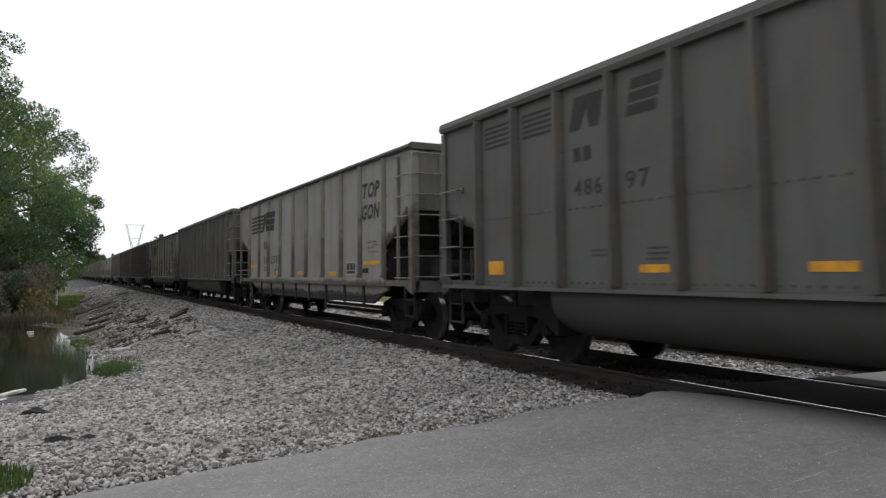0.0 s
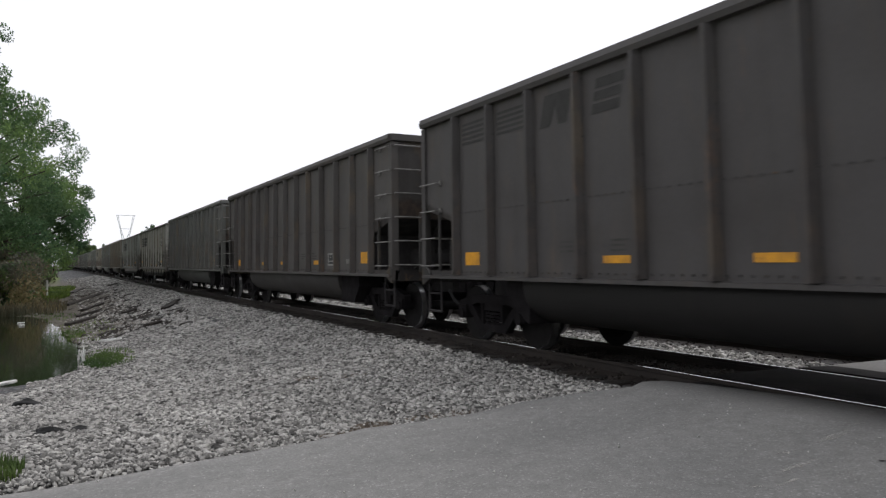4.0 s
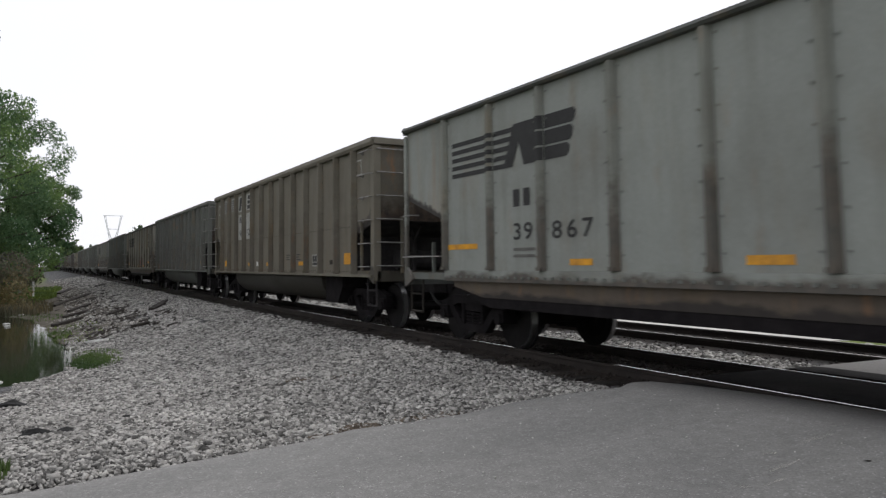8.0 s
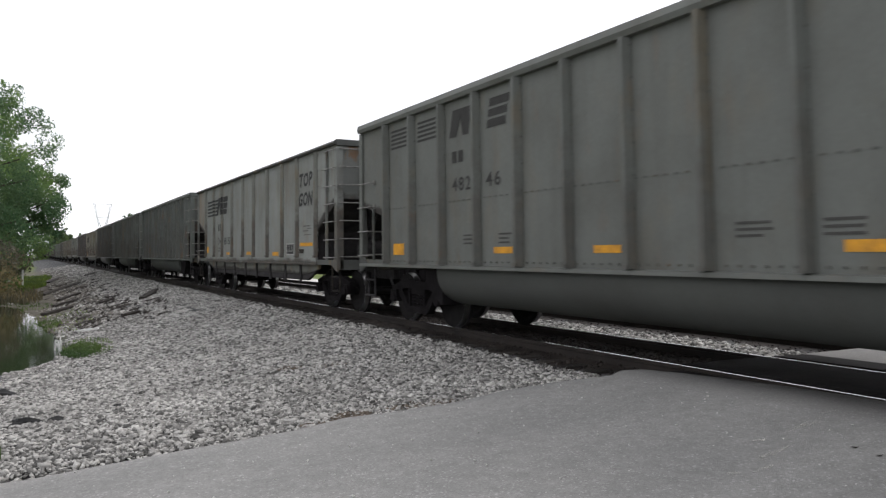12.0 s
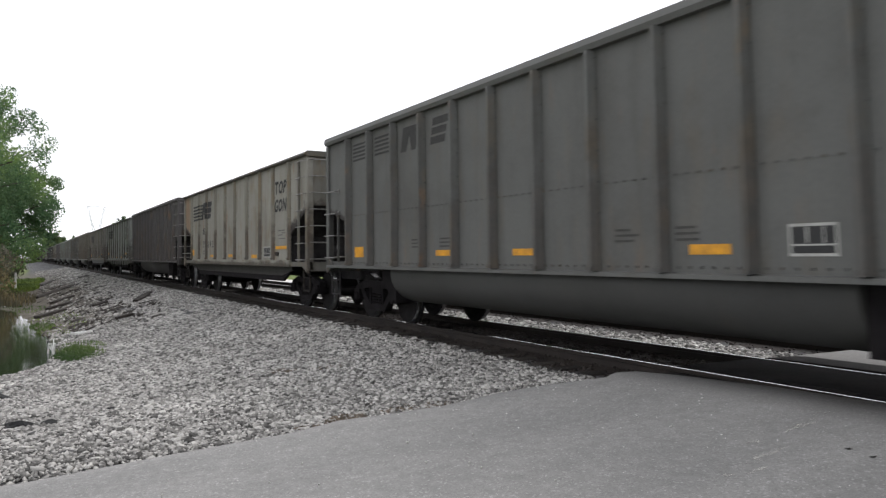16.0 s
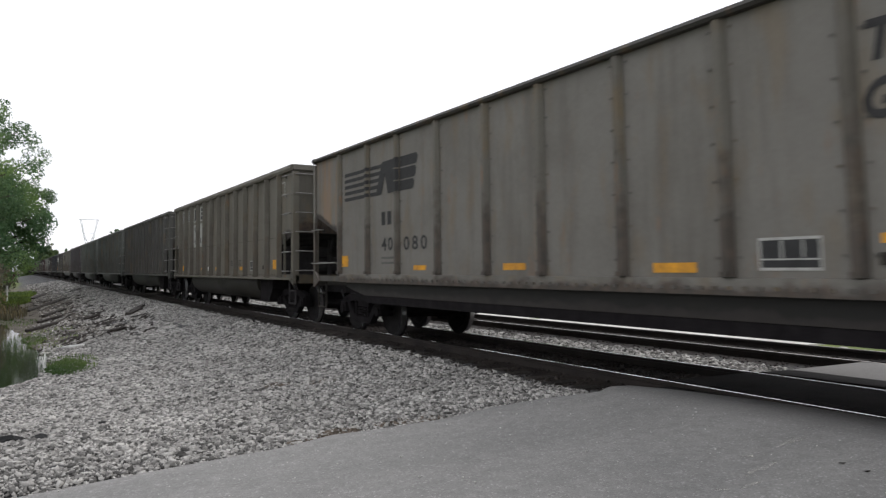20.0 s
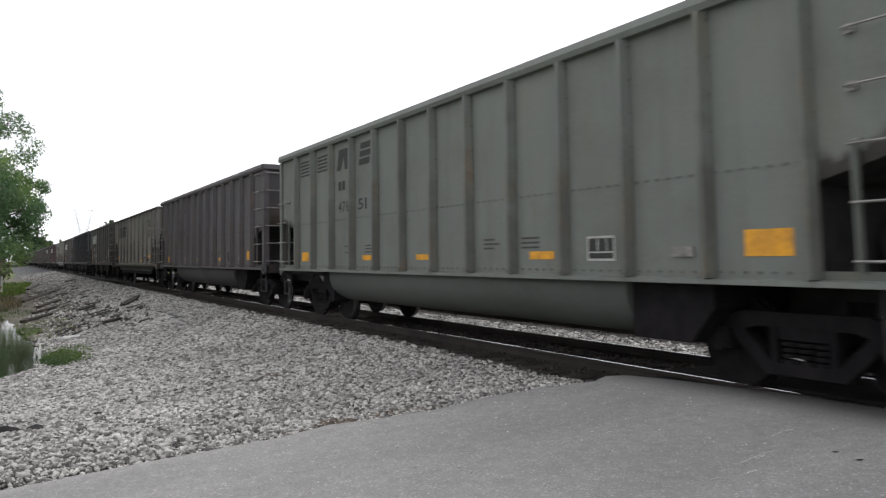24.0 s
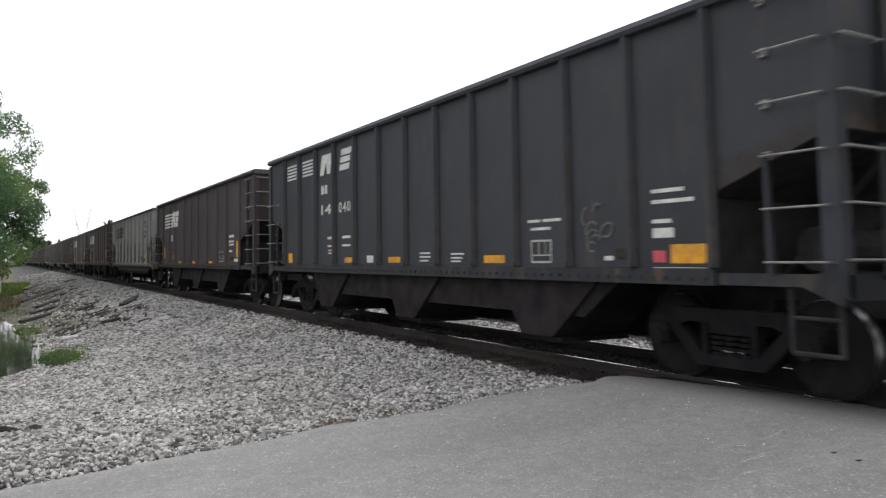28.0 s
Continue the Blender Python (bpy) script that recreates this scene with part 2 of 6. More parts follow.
def smear_material():
    """Dried pale mud, broken up so that the asphalt shows through."""
    m, nt, ln, b = shader("dried_mud_smear", 0.95, 0.0, 0.1)
    b.inputs["Base Color"].default_value = (0.50, 0.475, 0.43, 1)
    clear, mix = nt.new("ShaderNodeBsdfTransparent"), nt.new("ShaderNodeMixShader")
    ln.new(ramp(nt, ln, noise_node(nt, ln, 13.0, 8, (0.7, 1.3, 1), None, 0.75), [(0.44, grey(0)), (0.62, grey(0.42))]), mix.inputs[0])
    ln.new(clear.outputs[0], mix.inputs[1])
    ln.new(b.outputs[0], mix.inputs[2])
    ln.new(mix.outputs[0], nt["Material Output"].inputs["Surface"])
    return m


def plain(name, c, rough=0.6, metal=0.0, dirt=0.35):
    return two_tone(name, tuple(v * (1 - dirt) for v in c), c, 6, rough, metal, 70, 0.1)


SMEAR = smear_material()
PAINT = car_paint_material()
# beam colour darkens raggedly towards its lower edge
BEAM_PAINT = car_paint_material("dark_edged_beam_paint", (0.86, 0.16, 0.95), None, (0.028, 0.0235, 0.021))
POST_PAINT = car_paint_material("rusty_post_paint", (2.1, 1.4, 0.7))
RIB_PAINT = car_paint_material("mottled_rib_paint", (2.3, 1.8, 0.32))
END_PAINT = car_paint_material("sooty_end_paint", (2.48, 0.62, 0.95))
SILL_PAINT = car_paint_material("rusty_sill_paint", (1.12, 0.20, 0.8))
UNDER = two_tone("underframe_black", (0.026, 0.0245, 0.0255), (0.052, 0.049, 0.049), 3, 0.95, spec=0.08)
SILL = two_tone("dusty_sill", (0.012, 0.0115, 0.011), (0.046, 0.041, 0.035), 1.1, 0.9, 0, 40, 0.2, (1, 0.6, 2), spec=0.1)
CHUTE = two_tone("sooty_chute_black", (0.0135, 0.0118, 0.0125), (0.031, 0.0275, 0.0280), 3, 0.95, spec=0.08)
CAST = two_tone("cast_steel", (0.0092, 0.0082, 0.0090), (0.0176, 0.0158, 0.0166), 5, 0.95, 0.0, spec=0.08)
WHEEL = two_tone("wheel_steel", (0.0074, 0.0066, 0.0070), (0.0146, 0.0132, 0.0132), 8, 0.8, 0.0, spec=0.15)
TREAD = two_tone("polished_tread", (0.30, 0.30, 0.30), (0.5, 0.5, 0.5), 12, 0.28, 1.0)
COAL = two_tone("coal", (0.010, 0.010, 0.011), (0.05, 0.05, 0.052), 2.5, 0.55, 0, 9, 0.9)
ORANGE = two_tone("reflector_orange", (0.40, 0.19, 0.03), (0.70, 0.33, 0.015), 5, 0.55, 0, 25, 0.1)
WHITE = plain("stencil_white", (0.62, 0.62, 0.58), 0.7)
BLACK = plain("stencil_black", (0.035, 0.035, 0.035), 0.75)
FADED = plain("faded_stencil", (0.046, 0.045, 0.043), 0.8)
GHOST = plain("ghost_stencil", (0.066, 0.064, 0.060), 0.85)
FAINT = plain("faint_stencil", (0.135, 0.132, 0.122), 0.85)
RUNG = two_tone("worn_rung_steel", (0.12, 0.115, 0.108), (0.27, 0.26, 0.245), 9, 0.5, 0.3)
PANEL_WHITE = plain("panel_white", (0.42, 0.42, 0.39), 0.75)
PINK = plain("tag_pink", (0.62, 0.10, 0.13), 0.7)
SPRAY_RED = plain("spray_red", (0.33, 0.12, 0.11), 0.85)
GROUND = ground_material()
ASPHALT = asphalt_material()
STONE = two_tone("ballast_stone", (0.236, 0.229, 0.214), (0.334, 0.324, 0.303), 0.6, 0.95, 0, 60, 0.4, island=0.82)
SOIL = two_tone("brown_soil", (0.085, 0.068, 0.052), (0.150, 0.122, 0.094), 1.5, 0.95, 0, 60, 0.4, island=0.5)
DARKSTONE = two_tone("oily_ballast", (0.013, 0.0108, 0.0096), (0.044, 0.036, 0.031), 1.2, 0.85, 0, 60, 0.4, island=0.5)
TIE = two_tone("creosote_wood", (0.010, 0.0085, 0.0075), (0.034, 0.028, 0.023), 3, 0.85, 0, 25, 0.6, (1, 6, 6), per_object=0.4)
RAIL_SIDE = two_tone("rail_rust", (0.014, 0.0115, 0.0105), (0.034, 0.027, 0.023), 2, 0.8)
RAIL_TOP = two_tone("rail_head_steel", (0.62, 0.62, 0.62), (0.8, 0.8, 0.8), 4, 0.13, 1.0, 60, 0.0)
RAIL_DULL = two_tone("rail_head_dull", (0.40, 0.39, 0.37), (0.6, 0.58, 0.55), 4, 0.25, 0.9, 60, 0.0)
WATER = water_material()
BARK = two_tone("bark", (0.025, 0.020, 0.015), (0.085, 0.070, 0.055), 4, 0.95, 0, 30, 0.8, (1, 1, 0.3))
LEAF = leaf_material("leaves", (0.056, 0.096, 0.046), (0.122, 0.202, 0.086))
LEAF_DARK = leaf_material("leaves_dark", (0.044, 0.066, 0.036), (0.098, 0.145, 0.072))
WEED = leaf_material("weed_leaves", (0.035, 0.055, 0.016), (0.095, 0.145, 0.040))
DRY = leaf_material("dry_stalks", (0.055, 0.047, 0.030), (0.150, 0.125, 0.075))
SCRUB = leaf_material("scrub_leaves", (0.090, 0.082, 0.064), (0.165, 0.152, 0.112))
OLDWOOD = two_tone("rotten_wood", (0.012, 0.010, 0.009), (0.05, 0.042, 0.035), 4, 0.9, 0, 30, 0.6)
LITTER = plain("white_plastic", (0.75, 0.75, 0.72), 0.5)
# dark panel colour with the train's shadow on the crossing put into it
PANEL_BLACK = two_tone("oiled_shadowed_panel", (0.013, 0.0125, 0.0125), (0.025, 0.0235, 0.023), 2, 0.95, 0, 40, 0.5, spec=0.05)
GALV = two_tone("galvanised_steel", (0.30, 0.32, 0.33), (0.42, 0.44, 0.45), 2, 0.55, 0.5)
BRICK = two_tone("brick", (0.44, 0.29, 0.20), (0.58, 0.42, 0.31), 2, 0.9, 0, 12, 0.3, (1, 1, 3))
CONCRETE = two_tone("pale_concrete", (0.42, 0.41, 0.38), (0.56, 0.55, 0.51), 0.8, 0.9)
GLASS = two_tone("dark_window_glass", (0.02, 0.024, 0.028), (0.035, 0.04, 0.045), 1, 0.08, 0, 30, 0, spec=0.6)
TRIM = plain("white_trim", (0.7, 0.7, 0.68), 0.6)
AUTO_DARK = two_tone("dark_car_lacquer", (0.016, 0.018, 0.022), (0.022, 0.024, 0.03), 1, 0.2, 0, 50, 0, spec=0.6)
AUTO_WHITE = two_tone("white_car_lacquer", (0.62, 0.62, 0.62), (0.7, 0.7, 0.7), 1, 0.25, 0, 50, 0, spec=0.6)
RUBBER = two_tone("rubber", (0.012, 0.012, 0.012), (0.03, 0.03, 0.03), 6, 0.85)


# ---- mesh helpers ----
def box(bm, x0, x1, y0, y1, z0, z1):
    v = [bm.verts.new((x, y, z)) for x in (x0, x1) for y in (y0, y1) for z in (z0, z1)]
    for f in ((0, 1, 3, 2), (4, 6, 7, 5), (0, 4, 5, 1), (2, 3, 7, 6), (0, 2, 6, 4), (1, 5, 7, 3)):
        bm.faces.new([v[i] for i in f])
    return bm


def prism(bm, poly, a, b, axis="x"):
    """A polygon (two coordinates) pushed along an axis from a to b."""
    put = {"x": lambda p, q, k: (k, p, q), "y": lambda p, q, k: (p, k, q), "z": lambda p, q, k: (p, q, k)}[axis]
    lo = [bm.verts.new(put(p, q, a)) for p, q in poly]
    hi = [bm.verts.new(put(p, q, b)) for p, q in poly]
    n = len(poly)
    bm.faces.new(lo[::-1])
    bm.faces.new(hi)
    for i in range(n):
        bm.faces.new((lo[i], lo[(i + 1) % n], hi[(i + 1) % n], hi[i]))
    return bm


def rod(bm, p, q, r, n=8, r2=None):
    p, q = Vector(p), Vector(q)
    d = (q - p).normalized()
    u = d.orthogonal().normalized()
    w = d.cross(u)
    ends = []
    for c, rr in ((p, r), (q, r if r2 is None else r2)):
        ends.append([bm.verts.new(c + (u * math.cos(6.2832 * i / n) + w * math.sin(6.2832 * i / n)) * rr) for i in range(n)])
    bm.faces.new(ends[0][::-1])
    bm.faces.new(ends[1])
    for i in range(n):
        bm.faces.new((ends[0][i], ends[0][(i + 1) % n], ends[1][(i + 1) % n], ends[1][i]))
    return bm


def pipe(bm, pts, r, n=6):
    for a, b in zip(pts, pts[1:]):
        rod(bm, a, b, r, n)
    return bm


def lathe(bm, profile, n=32, axis="x"):
    """Turns (radius, along) pairs round an axis."""
    rings = []
    for r, k in profile:
        ring = []
        for i in range(n):
            c, s = r * math.cos(6.2832 * i / n), r * math.sin(6.2832 * i / n)
            ring.append(bm.verts.new((k, c, s) if axis == "x" else (c, s, k)))
        rings.append(ring)
    for a, b in zip(rings, rings[1:]):
        for i in range(n):
            bm.faces.new((a[i], a[(i + 1) % n], b[(i + 1) % n], b[i]))
    bm.faces.new(rings[0][::-1])
    bm.faces.new(rings[-1])
    return bm


def finish(bm, name, mat, smooth=False, bevel=0.0):
    bmesh.ops.recalc_face_normals(bm, faces=bm.faces[:])
    if bevel:
        bmesh.ops.bevel(bm, geom=bm.edges[:], offset=bevel, segments=1, affect="EDGES", clamp_overlap=True)
    me = bpy.data.meshes.new(name)
    bm.to_mesh(me)
    bm.free()
    for one in mat if isinstance(mat, (list, tuple)) else (mat,):
        me.materials.append(one)
    if smooth:
        me.shade_smooth()
    return me


def part(name, bm, mat, parent, label="", smooth=False, bevel=0.0):
    ob = new(name, finish(bm, name, mat, smooth, bevel))
    ob.parent = parent
    return tagged(ob, label)


def piece(name, me, parent, m=None):
    ob = new(name, me)
    ob.parent = parent
    if m is not None:
        ob.matrix_basis = m
    return ob


def thing(name, bm, mat, label, category, group="", kind="", smooth=False, bevel=0.0):
    return tagged(new(name, finish(bm, name, mat, smooth, bevel)), label, category, group, kind)


def raw_mesh(name, verts, faces, mat):
    me = bpy.data.meshes.new(name)
    nv, nf, k = len(verts), len(faces), faces.shape[1]
    me.vertices.add(nv)
    me.vertices.foreach_set("co", np.ascontiguousarray(verts, np.float32).ravel())
    me.loops.add(nf * k)
    me.loops.foreach_set("vertex_index", np.ascontiguousarray(faces, np.int32).ravel())
    me.polygons.add(nf)
    me.polygons.foreach_set("loop_start", np.arange(0, nf * k, k, dtype=np.int32))
    me.update(calc_edges=True)
    me.validate()
    me.materials.append(mat)
    return me


# ---- ground ----
def smooth_step(a, b, v):
    t = np.clip((v - a) / (b - a), 0, 1)
    return t * t * (3 - 2 * t)


def ground_z(x, y):
    """Height of the ground: track bed, gravel apron that falls to the pond, grass beyond the far track."""
    x, y = np.asarray(x, float), np.asarray(y, float)
    away = smooth_step(7.0, 16.0, y)
    d = np.clip(5.95 - x, 0, None)
    near = -0.21 - 0.036 * np.minimum(d, 8)
    bank = -0.21 - 0.145 * np.minimum(d, 5.3) - 0.02 * np.clip(d - 5.3, 0, 10)
    left = near * (1 - away) + bank * away
    shore = np.interp(y, [15.5, 16.4, 17.0, 18.6, 19.8, 22.4, 24.4, 27.2, 31.9, 37.3, 40], [-2.2, -1.0, -0.2, 0.40, 0.66, 0.75, 0.59, 0.38, 0.09, -0.44, -1.2])
    pond = smooth_step(0.22, -0.7, x - shore + 0.08 * np.sin(y * 2.7)) * smooth_step(15.4, 17.4, y + 0.2 * np.sin(x * 2.1)) * smooth_step(40, 37, y) * smooth_step(-14, -11, x)
    left = left - 0.55 * pond + 0.30 * smooth_step(-4, -14, x) * away
    right = -0.21 - 0.45 * smooth_step(12.7, 14.5, x) - 0.05 * smooth_step(20, 40, x)
    bed = np.interp(x, [5.95, 6.05, 6.36, 6.50, 8.15, 8.65, 9.85, 10.30, 12.1, 12.6], [-0.21, -0.19, -0.18, -0.135, -0.135, -0.175, -0.18, -0.14, -0.14, -0.21])
    z = np.where(x < 5.95, left, np.where(x > 12.6, right, bed))
    # under the road the ground lies just below the asphalt
    under = smooth_step(6.75, 6.4, y) * smooth_step(-4.6, -4.2, y)
    return z - 0.12 * under


def road_z(x):
    return np.interp(x, [-400, -8, 0, 2.5, 4.2, 5.4, 5.95, 12.4, 13.5, 18, 30, 400],
                     [-0.55, -0.48, -0.395, -0.20, -0.09, -0.02, 0.005, 0.005, -0.03, -0.35, -0.5, -0.6])


def steps(parts):
    out = []
    for a, b, s in parts:
        out += list(np.arange(a, b, s))
    return np.array(out + [parts[-1][1]])


def build_ground():
    xs = steps([(-3000, -300, 450), (-300, -60, 40), (-60, -14, 4), (-14, -3, 0.7), (-3, 5.8, 0.22), (5.8, 8.7, 0.1), (8.7, 14.8, 0.2), (14.8, 40, 1.5), (40, 300, 26), (300, 3000, 450)])
    ys = steps([(-3000, -200, 400), (-200, -30, 25), (-30, 4, 2.5), (4, 19, 0.22), (19, 40, 0.5), (40, 80, 1.5), (80, 300, 8), (300, 900, 60), (900, 4000, 500)])
    gx, gy = np.meshgrid(xs, ys, indexing="ij")
    rng = np.random.default_rng(3)
    gz = ground_z(gx, gy)
    lumps = rng.normal(0, 1, gx.shape)
    near = (gx > -20) & (gx < 40) & (gy > 4) & (gy < 120)
    flat = (gx > 5.9) & (gx < 12.8)
    gz = gz + np.where(near, np.where(flat, 0.004, np.where(gy < 24, 0.006, 0.016)), 0) * lumps
    verts = np.stack([gx, gy, gz], -1).reshape(-1, 3)
    nx, ny = len(xs), len(ys)
    i = (np.arange(nx - 1)[:, None] * ny + np.arange(ny - 1)[None, :]).ravel()
    faces = np.stack([i, i + ny, i + ny + 1, i + 1], -1)
    me = raw_mesh("ground", verts, faces, GROUND)
    x, y = gx.ravel(), gy.ravel()
    wob = 0.5 * np.sin(y * 0.9) + 0.35 * np.sin(y * 2.3 + x)
    shore = -1.6 + 2.3 * smooth_step(16, 21.5, y)
    gravel = smooth_step(shore - 0.6, shore + 0.6, x + 0.4 * wob) * smooth_step(14.2, 13.0, x)
    gravel = gravel * smooth_step(900, 500, y)
    mud = smooth_step(4.1, 2.7, x + wob) * smooth_step(22.5, 25.5, y) * smooth_step(-4, -1, x) * smooth_step(140, 90, y)
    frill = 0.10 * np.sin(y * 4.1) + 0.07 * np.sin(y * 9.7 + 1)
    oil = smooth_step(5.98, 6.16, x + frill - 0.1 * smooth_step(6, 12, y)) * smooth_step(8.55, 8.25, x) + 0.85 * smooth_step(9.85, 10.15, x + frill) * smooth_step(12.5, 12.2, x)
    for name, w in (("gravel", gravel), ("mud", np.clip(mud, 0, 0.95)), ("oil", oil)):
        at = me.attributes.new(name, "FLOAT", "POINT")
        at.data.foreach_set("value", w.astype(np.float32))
    me.shade_smooth()
    return tagged(new("ground", me), "grey gravel trackside falling to mud, pond and grass", "ground", kind="structure")


def rock_templates(rng, count=24):
    """Sharp-edged broken stones: blocks with every corner knocked askew."""
    base = np.array([(x, y, z) for x in (-1, 1) for y in (-1, 1) for z in (-1, 1)], float) * 0.72
    tris = np.array([(0, 1, 3), (0, 3, 2), (4, 6, 7), (4, 7, 5), (0, 4, 5), (0, 5, 1), (2, 3, 7), (2, 7, 6), (0, 2, 6), (0, 6, 4), (1, 5, 7), (1, 7, 3)])
    out = []
    for _ in range(count):
        out.append((base + rng.uniform(-0.46, 0.46, base.shape)) * rng.uniform(0.5, 1.5, 3))
    return out, tris


def scatter_stones(name, spots, sizes, mat, label, rng, sink=0.25):
    """Loose broken stones lying on the ground, one mesh."""
    temps, tris = rock_templates(rng)
    n, k = len(spots), len(temps[0])
    pick = rng.integers(0, len(temps), n)
    q = rng.normal(size=(n, 4))
    q /= np.linalg.norm(q, axis=1, keepdims=True)
    w, a, b, c = q.T
    rot = np.stack([1 - 2 * (b * b + c * c), 2 * (a * b - w * c), 2 * (a * c + w * b), 2 * (a * b + w * c), 1 - 2 * (a * a + c * c),
                    2 * (b * c - w * a), 2 * (a * c - w * b), 2 * (b * c + w * a), 1 - 2 * (a * a + b * b)], -1).reshape(n, 3, 3)
    v = np.array(temps)[pick] * sizes[:, None, None]
    # stones further along are packed flatter by traffic
    flat = np.stack([np.full(n, 1.1), np.full(n, 1.1), 0.78 - 0.30 * smooth_step(9, 20, spots[:, 1])], -1)
    v = np.einsum("nij,nkj->nki", rot, v) * flat[:, None, :] + spots[:, None, :]
    v[:, :, 2] += (sizes * (0.5 - sink))[:, None]
    faces = (tris[None] + (np.arange(n) * k)[:, None, None]).reshape(-1, 3)
    return tagged(new(name, raw_mesh(name, v.reshape(-1, 3), faces, mat)), label, "gravel", kind="stuff")


def jitter_grid(rng, x0, x1, y0, y1, step):
    gx, gy = np.meshgrid(np.arange(x0, x1, step), np.arange(y0, y1, step))
    return gx.ravel() + rng.uniform(-0.5, 0.5, gx.size) * step, gy.ravel() + rng.uniform(-0.5, 0.5, gx.size) * step


def build_stones():
    rng = np.random.default_rng(11)
    groups = []
    for x0, x1, y0, y1, st, s0, s1 in ((-2.6, 6.02, 6.52, 10.5, 0.029, 0.0090, 0.0225), (-2.4, 6.15, 10.5, 15, 0.036, 0.011, 0.026), (-2.2, 6.15, 15, 21, 0.042, 0.014, 0.030),
                                       (0.2, 6.1, 21, 36, 0.058, 0.018, 0.037), (1.2, 6.1, 36, 70, 0.105, 0.024, 0.046),
                                       (1.6, 6.1, 70, 130, 0.21, 0.035, 0.07), (8.55, 9.9, 6.6, 22, 0.058, 0.017, 0.036), (8.55, 9.9, 22, 60, 0.13, 0.04, 0.075),
                                       (12.6, 13.6, 6.6, 50, 0.12, 0.035, 0.07), (2.0, 6.1, -30, -4.4, 0.25, 0.05, 0.09)):
        x, y = jitter_grid(rng, x0, x1, y0, y1, st)
        s = rng.uniform(s0, s1, len(x)) * rng.choice([0.8, 1.0, 1.0, 1.4], len(x))
        shore = -1.5 + 2.3 * smooth_step(16, 21.5, y)
        thin = smooth_step(shore - 0.6, shore + 0.6, x + 0.3 * np.sin(y * 1.3))
        thin = thin * (1 - 0.80 * smooth_step(4.0, 2.4, x + 0.6 * np.sin(y * 0.8)) * smooth_step(23, 27, y))
        ragged = 6.03 + 0.10 * smooth_step(7, 10.5, y) - 0.10 * (np.abs((y + 0.17) % 0.5 - 0.25) < 0.11) * rng.uniform(0.2, 1.6, len(x)) + 0.05 * np.sin(y * 5.3)
        thin = np.where((x > ragged) & (x < 6.3), 0.0, thin)
        keep = (ground_z(x, y) > -1.0) & (rng.random(len(x)) < np.where(x < 6.2, thin, 1.0))
        groups.append((x[keep], y[keep], s[keep]))
    x, y, s = (np.concatenate(v) for v in zip(*groups))
    scatter_stones("ballast_stones", np.stack([x, y, ground_z(x, y)], -1), s, STONE, "loose pale grey crushed stone ballast beside the tracks", rng)
    # pockets of brown soil between the stones beside the road
    soil = np.random.default_rng(31)
    spots = np.concatenate([patch_spots(soil, *v) for v in ((2.76, 6.98, 0.20, 0.16, 420), (2.45, 6.85, 0.25, 0.10, 160), (3.36, 11.0, 0.20, 0.22, 200), (3.85, 10.6, 0.30, 0.16, 110), (3.55, 7.05, 0.4, 0.16, 90), (-0.55, 7.6, 0.22, 0.16, 120))])
    spots[:, 2] += 0.020
    scatter_stones("soil_pocket", spots, soil.uniform(0.007, 0.017, len(spots)), SOIL, "crumbs of brown soil among the ballast", soil)
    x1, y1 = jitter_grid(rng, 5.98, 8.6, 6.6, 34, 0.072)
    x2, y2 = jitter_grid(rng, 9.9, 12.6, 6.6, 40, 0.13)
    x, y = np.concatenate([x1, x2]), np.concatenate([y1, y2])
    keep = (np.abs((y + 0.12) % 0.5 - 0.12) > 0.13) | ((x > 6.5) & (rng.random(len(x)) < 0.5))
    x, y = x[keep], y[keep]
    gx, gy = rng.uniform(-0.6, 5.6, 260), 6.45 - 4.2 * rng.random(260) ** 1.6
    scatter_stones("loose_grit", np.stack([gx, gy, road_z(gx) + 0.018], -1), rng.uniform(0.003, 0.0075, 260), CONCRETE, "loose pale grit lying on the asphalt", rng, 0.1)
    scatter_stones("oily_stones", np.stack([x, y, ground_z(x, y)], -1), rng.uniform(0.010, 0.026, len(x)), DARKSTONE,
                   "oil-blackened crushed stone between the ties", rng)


# ---- tracks and road ----
RAIL = [(-0.070, -0.185), (0.070, -0.185), (0.070, -0.172), (0.012, -0.155), (0.010, -0.050), (0.036, -0.040), (0.036, -0.008), (0.028, -0.003),
        (-0.028, -0.003), (-0.036, -0.008), (-0.036, -0.040), (-0.010, -0.050), (-0.012, -0.155), (-0.070, -0.172)]
HEAD = [(-0.014, -0.010), (0.014, -0.010), (0.014, -0.002), (0.011, 0.0), (-0.011, 0.0), (-0.014, -0.002)]
NEAR_TRACK, FAR_TRACK = 7.30, 11.15


